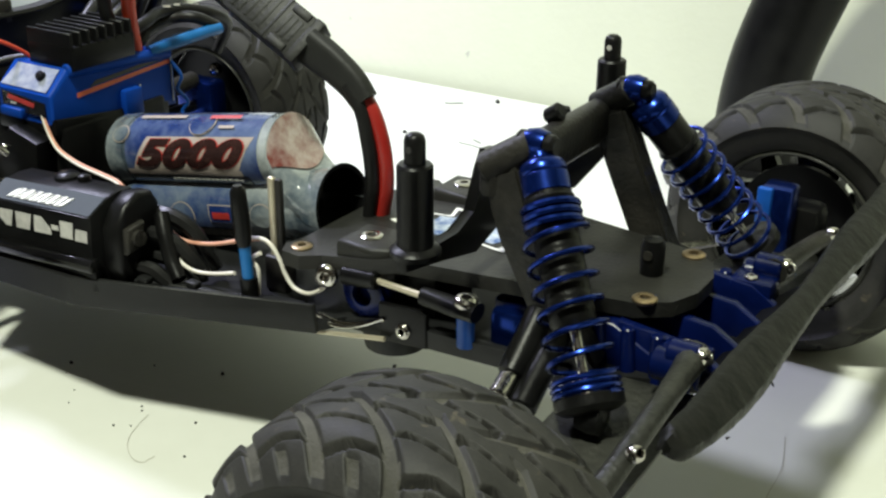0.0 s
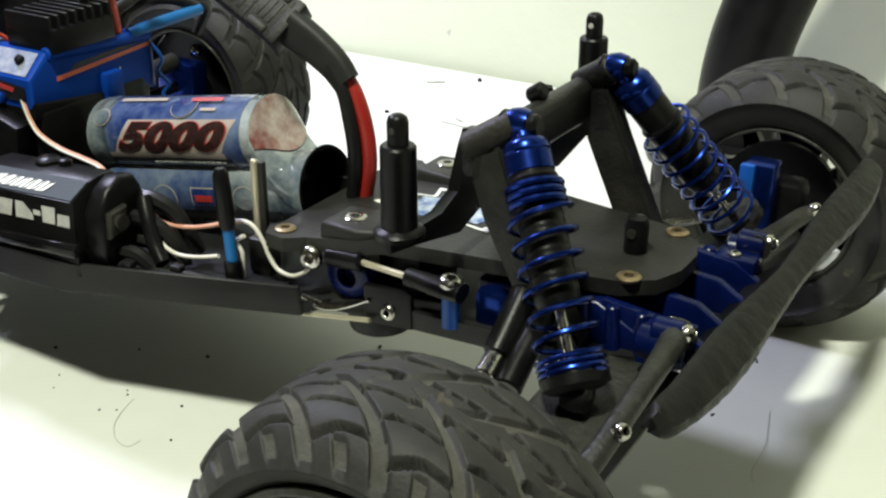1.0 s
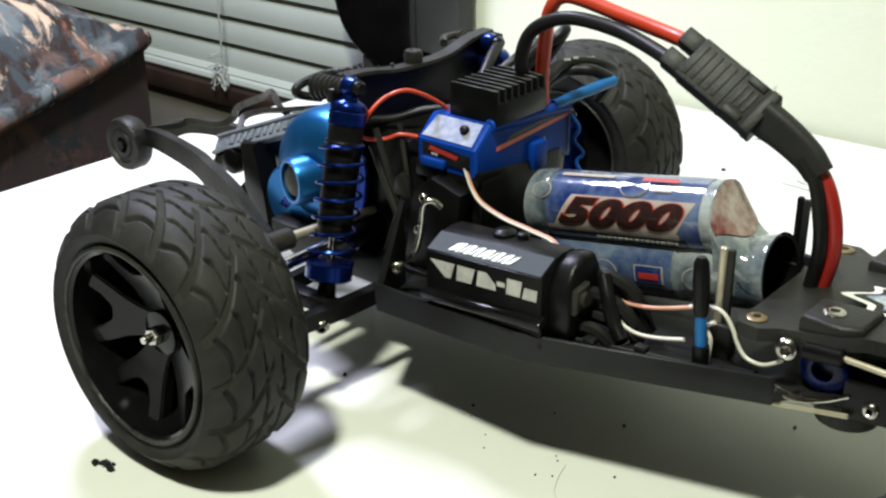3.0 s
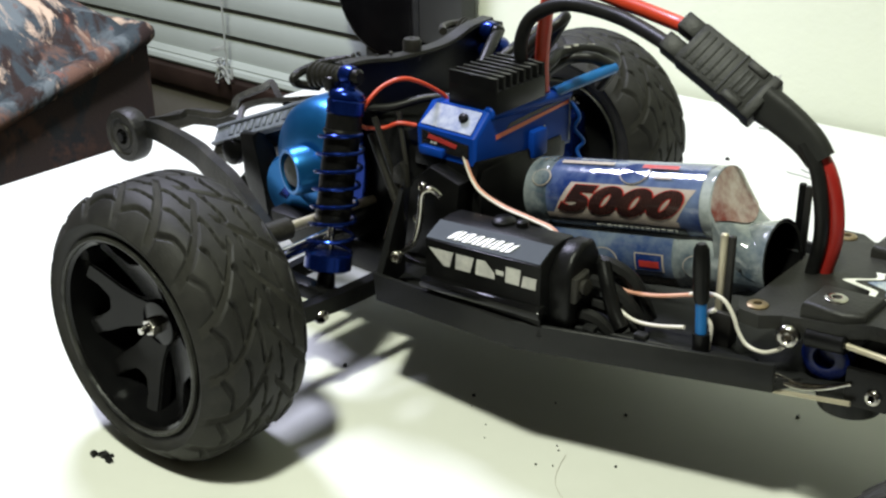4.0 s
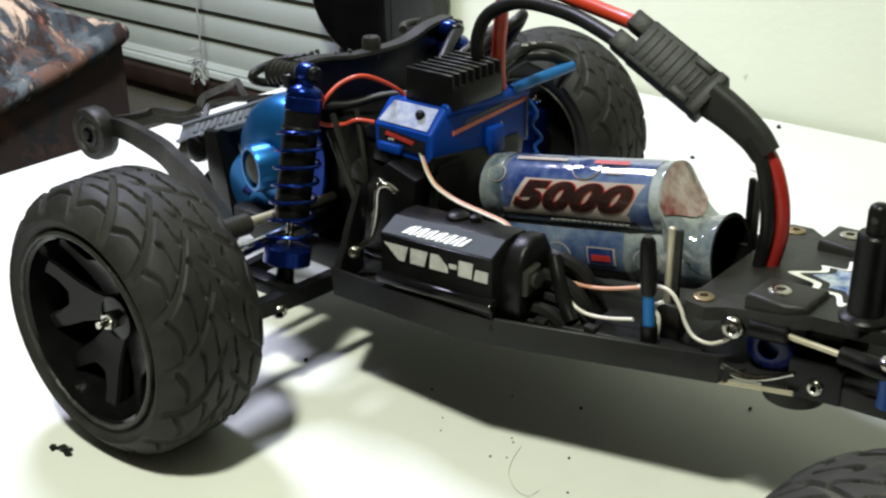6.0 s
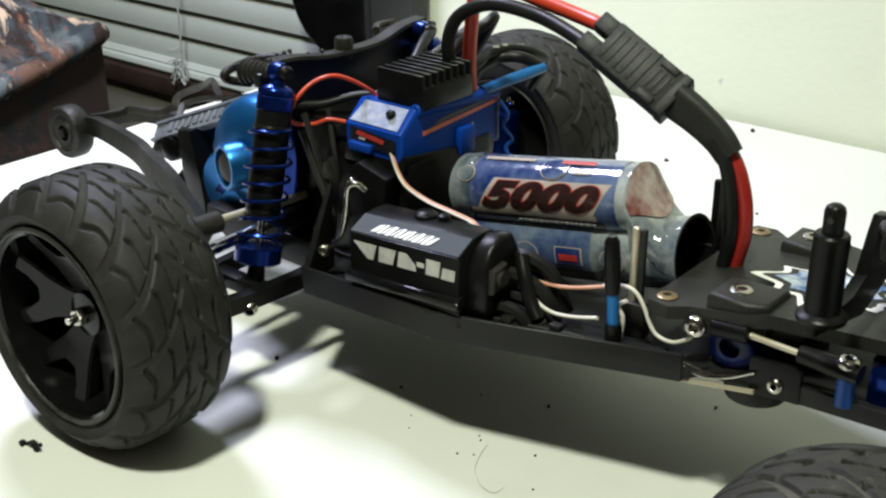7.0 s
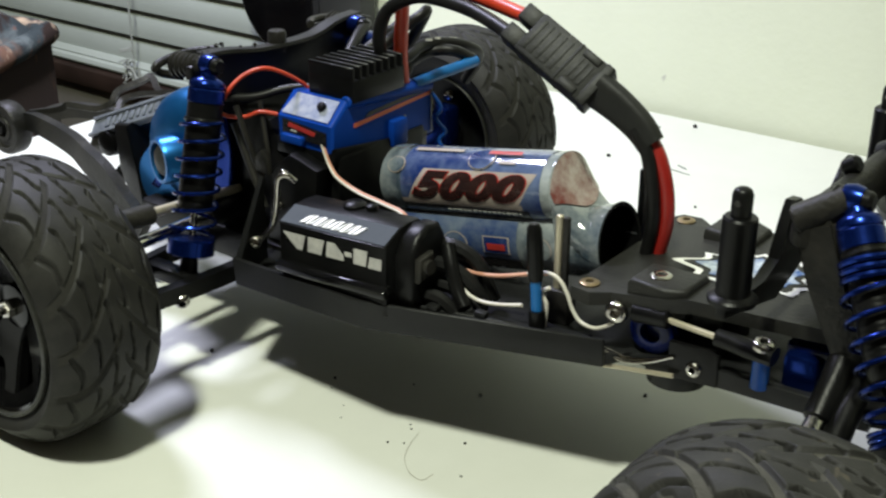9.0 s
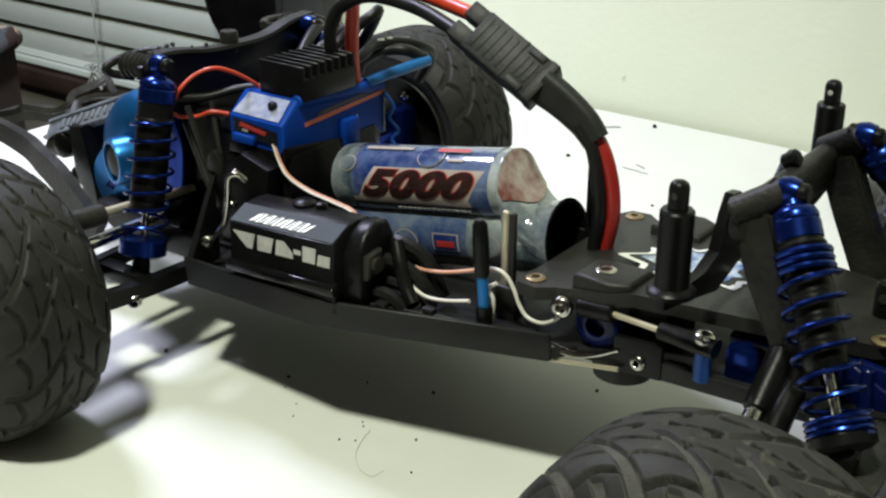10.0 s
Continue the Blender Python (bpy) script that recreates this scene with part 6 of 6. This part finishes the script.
def front_bulkhead():
    bm = bmesh.new()
    prism(bm, [(0.232, 0.0490), (0.292, 0.0520), (0.2925, 0.0560), (0.2840, 0.0600), (0.2690, 0.0685), (0.232, 0.0660)], 0.050, Matrix.Translation((0, 0.025, 0)) @ XZ, bevel=0.0012)
    ob = part("front_bulkhead", bm, M_BLUEPL, TRUCK, "blue plastic front bulkhead")
    for s in (-1, 1):
        for y in (0.0085, 0.0225):
            bm = bmesh.new()
            prism(bm, [(0.2700, 0.0560), (0.2990, 0.0545), (0.2995, 0.0620), (0.2915, 0.0670), (0.2700, 0.0692)], 0.0032, Matrix.Translation((0, s * y + 0.0015, 0)) @ XZ, bevel=0.0006)
            part("rib", bm, M_BLUEPL, ob)
        for x in (0.2660, 0.2745, 0.2830):
            bm = bmesh.new()
            rod(bm, (x, s * 0.0255, 0.0530), (x - 0.001, s * 0.0248, 0.0685), 0.0024, 0.0020, 12, 0.0004)
            part("rib", bm, M_BLUEPL, ob)
        bm = bmesh.new()
        rod(bm, (0.2850, s * 0.0330, 0.0655), (0.2945, s * 0.0340, 0.0660), 0.0046, 0.0042, 18, 0.0008)
        part("hinge_barrel", bm, M_BLUEPL, ob)
        bm = bmesh.new()
        box(bm, (0.2905, s * 0.0265, 0.0640), (0.0130, 0.0100, 0.0080), bevel=0.0012)
        part("hinge_block", bm, M_BLUEPL, ob)
        screw("block_screw", (0.2900, s * 0.0245, 0.0680), (0, 0, 1), 0.0022, M_STEEL, ob, h=0.001)
        bm = bmesh.new()
        box(bm, (0.2380, s * 0.0248, 0.0585), (0.0110, 0.0080, 0.0125), bevel=0.0022)
        part("steering_block", bm, M_BLUE, ob)
    bm = bmesh.new()
    box(bm, (0.302, 0, 0.0575), (0.006, 0.050, 0.009), bevel=0.001)
    part("nose_block", bm, M_BLUEPL, ob)
    return ob


front_bulkhead()


def front_suspension(s):
    bm = bmesh.new()
    sweep(bm, spline([(0.2945, s * 0.0300, 0.0690), (0.2960, s * 0.0480, 0.0682), (0.2965, s * 0.0680, 0.0655), (0.2950, s * 0.0850, 0.0600), (0.2900, s * 0.0960, 0.0530)], 5), lambda t: [((0.0030 + 0.0014 * abs(2 * t - 1) ** 3) * math.cos(k * math.pi / 6), (0.0027 + 0.0012 * abs(2 * t - 1) ** 3) * math.sin(k * math.pi / 6)) for k in range(12)])
    # same plastic on both sides; the far arm's shade is a darker material
    ob = part("front_arm", bm, M_ARM if s < 0 else M_WORN, TRUCK, "scuffed grey-black front suspension arm")
    screw("hinge_screw", (0.2972, s * 0.0328, 0.0700), (0.75, 0, 0.6), 0.0027, M_STEEL, ob, h=0.0024)
    bm = bmesh.new()
    rod(bm, (0.2885, s * 0.0325, 0.0690), (0.2968, s * 0.0325, 0.0690), 0.0040, n=16, bevel=0.0006)
    part("hinge_end", bm, M_BLUEPL, ob)
    screw("carrier_screw", (0.2985, s * 0.0760, 0.0655), (0.75, s * 0.3, 0.5), 0.0023, M_STEEL, ob, h=0.0026)
    bm = bmesh.new()
    sweep(bm, spline([(0.2810, s * 0.0300, 0.0540), (0.2825, s * 0.0600, 0.0530), (0.2800, s * 0.0960, 0.0470)], 5), [(-0.0150, -0.0026), (-0.0130, 0.0026), (0.0130, 0.0026), (0.0150, -0.0026)])
    part("lower_arm", bm, M_ARM, ob)
    bm = bmesh.new()
    box(bm, (0.2800, s * 0.0985, 0.0520), (0.0200, 0.0140, 0.0280), bevel=0.0035)
    part("steering_knuckle", bm, M_ARM if s < 0 else M_BLACK, ob)
    bm = bmesh.new()
    rod(bm, (0.2520, s * 0.0340, 0.0710), (0.2520, s * 0.0500, 0.0590), 0.0040, 0.0040, 16, 0.0006)
    part("link_boot", bm, M_BLACK, ob)
    bm = bmesh.new()
    rod(bm, (0.2520, s * 0.0495, 0.0593), (0.2525, s * 0.0580, 0.0565), 0.0029, n=14, bevel=0.0005)
    part("link_ferrule", bm, M_STEEL, ob)
    bm = bmesh.new()
    rod(bm, (0.2580, s * 0.0320, 0.0680), (0.2585, s * 0.0560, 0.0540), 0.0036, 0.0040, 16, 0.0006)
    part("link_boot", bm, M_BLACK, ob)
    bm = bmesh.new()
    wire(bm, [(0.2525, s * 0.056, 0.0570), (0.260, s * 0.075, 0.054), (0.270, s * 0.095, 0.053)], 0.0016, 8)
    part("tie_rod", bm, M_STEEL, ob)
    return ob


front_suspension(-1)
front_suspension(1)
bm = bmesh.new()
box(bm, (0.2770, 0.0880, 0.0610), (0.0110, 0.0100, 0.0270), bevel=0.0015)
hub = part("hub_carrier", bm, M_BLUE, TRUCK, "blue anodised hub carrier")
# brighter blue piece stands for the lit face of the carrier
bm = bmesh.new()
box(bm, (0.2738, 0.0822, 0.0680), (0.0050, 0.0030, 0.0130), bevel=0.0008)
part("hub_lit_face", bm, M_BRIGHT, hub)


def bumper():
    """A broad leaf-shaped bar with a raised inner lip, chewed at its edges."""
    bm = bmesh.new()
    half = [(0.3106, 0.0900, 0.0790), (0.3122, 0.0850, 0.0786), (0.3134, 0.0700, 0.0780), (0.3134, 0.0520, 0.0776), (0.3132, 0.0340, 0.0774), (0.3132, 0.0160, 0.0773), (0.3132, 0.0, 0.0772)]
    pts = spline([(x, -y, z) for x, y, z in half] + [(x, y, z) for x, y, z in half[-2::-1]], 10)

    def sec(t):
        u = abs(2 * t - 1)
        k = 0.64 + 0.42 * math.exp(-((u - 0.50) / 0.30) ** 2)
        k *= min(1.0, 0.30 + ((1 - u) * 4.5) ** 0.8)
        w, h = 0.0056 * k, 0.0027 * (0.55 + 0.45 * k)
        c, s_ = math.cos(radians(34)), math.sin(radians(34))
        base = [(-w, -h * 0.7), (-w * 0.6, -h * 1.2), (w * 0.7, -h), (w, -h * 0.2), (w * 0.92, h * 0.75), (w * 0.55, h * 0.85), (w * 0.45, h * 0.45), (-w * 0.05, h * 0.42), (-w * 0.18, h * 1.05), (-w * 0.6, h * 1.25), (-w * 0.95, h * 0.8)]
        return [(c * a - s_ * b, s_ * a + c * b) for a, b in base]
    sweep(bm, pts, sec)
    rnd = random.Random(9)
    bmesh.ops.subdivide_edges(bm, edges=[e for e in bm.edges if e.calc_length() > 0.0022], cuts=1)
    for v in bm.verts:
        v.co += Vector((rnd.uniform(-1, 1), rnd.uniform(-1, 1), rnd.uniform(-1, 1))) * 0.00007
        v.co += Vector((1, 0, 0.6)) * 0.00022 * noise.noise(v.co * 300)
    ob = part("bumper", bm, M_BUMPER, TRUCK, "scraped black plastic front bumper", sharp=48)
    # frayed slivers along the outer edge
    for k in range(9):
        y = rnd.uniform(-0.088, 0.02)
        bm = bmesh.new()
        a = Vector((0.3185 + rnd.uniform(-0.0012, 0.0006), y, 0.0745 + rnd.uniform(-0.001, 0.002)))
        rod(bm, a, a + Vector((rnd.uniform(0.0003, 0.0010), rnd.uniform(-0.001, 0.001), rnd.uniform(-0.0008, 0.0003))), 0.00035, 0.00012, 6)
        part("sliver", bm, M_BUMPER, ob)
    # wide plate behind the bumper, added to shade what lies below
    bm = bmesh.new()
    sweep(bm, spline([(0.2960, 0, 0.0590), (0.3040, 0, 0.0640), (0.3130, 0, 0.0735)], 5), lambda t: [(-0.030 - 0.016 * t, -0.0018), (0.030 + 0.016 * t, -0.0018), (0.030 + 0.016 * t, 0.0018), (-0.030 - 0.016 * t, 0.0018)])
    part("bumper_shade_plate", bm, M_BLACK, ob)
    return ob


bumper()


# ---- steering linkage ----
def steering():
    bm = bmesh.new()
    rod(bm, (0.1860, -0.0338, 0.0655), (0.1985, -0.0343, 0.0668), 0.0032, 0.0030, 14, 0.0005)
    ob = part("steering_link", bm, M_BLACK, TRUCK)
    bm = bmesh.new()
    rod(bm, (0.1970, -0.0342, 0.0666), (0.2165, -0.0350, 0.0662), 0.0010, n=12)
    part("link_rod", bm, M_ROD, ob, "thin pale metal rod")
    bm = bmesh.new()
    sweep(bm, spline([(0.2145, -0.0350, 0.0662), (0.2200, -0.0352, 0.0662), (0.2255, -0.0355, 0.0660), (0.2330, -0.0355, 0.0660)], 4), lambda t: [((0.0026 + 0.0014 * t) * math.cos(k * math.pi / 6), 0.0028 * math.sin(k * math.pi / 6)) for k in range(12)])
    part("link_end", bm, M_BLACK, ob)
    screw("ball_screw", (0.2292, -0.0355, 0.0684), (0.1, -0.1, 1), 0.0036, M_STEEL, ob, h=0.0020)
    bm = bmesh.new()
    rod(bm, (0.2292, -0.0355, 0.0548), (0.2292, -0.0355, 0.0640), 0.0026, n=16)
    part("ball_standoff", bm, M_BRIGHT, ob, "bright blue standoff")
    bm = bmesh.new()
    lathe(bm, [(0.0075, 0), (0.0075, 0.006), (0.0060, 0.007), (0.0035, 0.007), (0.0035, 0.003), (1e-5, 0.003)], 28, pose(0.1920, -0.0270, 0.0600, 90, 0, 0), cap=False)
    part("servo_saver", bm, M_BLUEPL, ob, "dark blue servo arm hub")
    bm = bmesh.new()
    box(bm, (0.196, -0.012, 0.0585), (0.030, 0.022, 0.016), bevel=0.001)
    part("steering_servo", bm, M_BLACK, ob)
    screw("bell_screw", (0.1813, -0.0365, 0.0650), (0.25, -1, 0.15), 0.0038, M_STEEL, ob, h=0.0022)
    bm = bmesh.new()
    prism(bm, [(0.2000, 0.0490), (0.2165, 0.0502), (0.2165, 0.0610), (0.2140, 0.0618), (0.2000, 0.0610)], 0.0022, Matrix.Translation((0, -0.0345, 0)) @ XZ, bevel=0.0004)
    part("side_bracket", bm, M_BLACK, ob)
    screw("bracket_screw", (0.2089, -0.0366, 0.0542), (0, -1, 0.1), 0.0026, M_STEEL, ob, h=0.0016)
    for pts, r in (([(0.1780, -0.0385, 0.0515), (0.1830, -0.0385, 0.0503), (0.1890, -0.0385, 0.0507), (0.1960, -0.0385, 0.0535), (0.2020, -0.0370, 0.0565)], 0.0006), ([(0.1780, -0.0372, 0.0518), (0.1850, -0.0372, 0.0510), (0.1920, -0.0372, 0.0522), (0.2020, -0.0365, 0.0560)], 0.0006), ([(0.1780, -0.0385, 0.0462), (0.1900, -0.0385, 0.0484), (0.2030, -0.0380, 0.0505)], 0.0008)):
        bm = bmesh.new()
        wire(bm, pts, r, 8)
        part("guide_wire", bm, M_ROD if r > 0.0007 else M_STEEL, ob)
    bm = bmesh.new()
    lathe(bm, [(0.0095, 0.0), (0.0100, 0.003), (0.0100, 0.008)], 28, Matrix.Translation((0.1980, -0.0250, 0.0425)))
    part("saver_cup", bm, M_CHASSIS, ob)
    return ob


steering()

# battery posts, antenna sleeve
for s in (-1, 1):
    bm = bmesh.new()
    box(bm, (0.1537, s * 0.0274, 0.0742), (0.0026, 0.0022, 0.0274), bevel=0.0009, seg=3)
    post = part("battery_post", bm, M_ROD if s < 0 else M_BLACK, TRUCK, "flat steel battery post" if s < 0 else "")
    # dark right half of the post, and its foot
    bm = bmesh.new()
    box(bm, (0.1562, s * 0.0270, 0.0738), (0.0024, 0.0022, 0.0274), bevel=0.0007)
    box(bm, (0.1552, s * 0.0270, 0.0560), (0.0085, 0.0060, 0.0120), bevel=0.0010)
    part("post_dark_strip", bm, M_TIP, post, "dark right half of the battery post" if s < 0 else "")
bm = bmesh.new()
lathe(bm, [(0.0021, 0), (0.0026, 0.002), (0.0027, 0.012), (0.0024, 0.0175), (0.0014, 0.0192)], 16, along((0.1559, -0.0438, 0.0712), (0.1545, -0.0438, 0.0904)))
lathe(bm, [(0.0027, 0), (0.0027, 0.0070)], 14, along((0.1569, -0.0438, 0.0540), (0.1567, -0.0438, 0.0610)))
sleeve = part("antenna_boot", bm, M_BLACK, TRUCK)
bm = bmesh.new()
rod(bm, (0.1567, -0.0438, 0.0600), (0.1558, -0.0438, 0.0725), 0.0018, n=14)
part("antenna_sleeve", bm, M_SLEEVE, sleeve, "light blue sleeve")


# ---- crumbs, hairs and marks on the table ----
def crumb(x, y, size, seed):
    rnd = random.Random(seed)
    bm = bmesh.new()
    bmesh.ops.create_icosphere(bm, subdivisions=1, radius=size)
    for v in bm.verts:
        v.co *= rnd.uniform(0.55, 1.2)
        v.co.z = max(v.co.z, -size * 0.35)
    ob = part("rubber_crumb", bm, M_WIRE, at=Matrix.Translation((x, y, size * 0.35)))
    return tagged(ob, "tiny black rubber crumb lying on the table", "crumb", "crumbs on the table")


for k, (x, y, sz) in enumerate(((0.0080, -0.0520, 0.0012), (-0.0125, -0.1500, 0.0022), (-0.0165, -0.1525, 0.0018), (-0.0090, -0.1512, 0.0019), (-0.0145, -0.1512, 0.0012), (-0.0108, -0.1490, 0.0010), (0.0620, -0.0380, 0.0008), (0.0660, -0.0440, 0.0004), (0.0890, -0.0230, 0.0006), (0.0780, -0.0510, 0.0004), (0.0830, -0.0580, 0.0004), (0.1070, -0.0600, 0.0005), (0.1120, -0.0570, 0.0004), (0.1140, -0.0140, 0.0009), (0.1290, -0.0440, 0.0006), (0.1630, 0.0240, 0.0009), (0.1060, -0.0460, 0.0005), (0.1080, -0.0480, 0.0005), (0.1400, -0.0610, 0.0006), (0.0120, 0.2520, 0.0017), (0.0270, 0.3320, 0.0016), (0.0890, 0.2100, 0.0010))):
    crumb(x, y, sz, k)
for pts, r in (([(0.1120, -0.0490), (0.1140, -0.0560), (0.1180, -0.0640), (0.1250, -0.0700), (0.1310, -0.0710), (0.1320, -0.0660)], 0.00007), ([(0.2980, 0.0550), (0.3030, 0.0360), (0.3040, 0.0200), (0.3060, 0.0140)], 0.00009)):
    bm = bmesh.new()
    wire(bm, [(x, y, 0.0003) for x, y in pts], r, 5)
    tagged(part("hair", bm, M_HAIR), "fine dark hair lying on the table", "hair")


def splinter(a, b, r, seed):
    rnd = random.Random(seed)
    a, b = Vector((*a, r * 0.7)), Vector((*b, r * 0.7))
    bm = bmesh.new()
    pts = [a.lerp(b, k / 4) + Vector((rnd.uniform(-1, 1), rnd.uniform(-1, 1), 0)) * r * 1.2 for k in range(5)]
    sweep(bm, spline(pts, 3), lambda t: ring(r * (0.45 + 0.55 * math.sin(math.pi * (0.15 + 0.7 * t))), 6))
    return tagged(part("splinter", bm, M_CORD), "thin grey-brown splinter lying on the table", "splinter", "splinters on the table")


splinter((0.0010, 0.3125), (0.0110, 0.3190), 0.0006, 1)
splinter((0.0463, 0.2542), (0.0640, 0.2520), 0.0004, 2)
splinter((0.0520, 0.2620), (0.0590, 0.2590), 0.0005, 3)
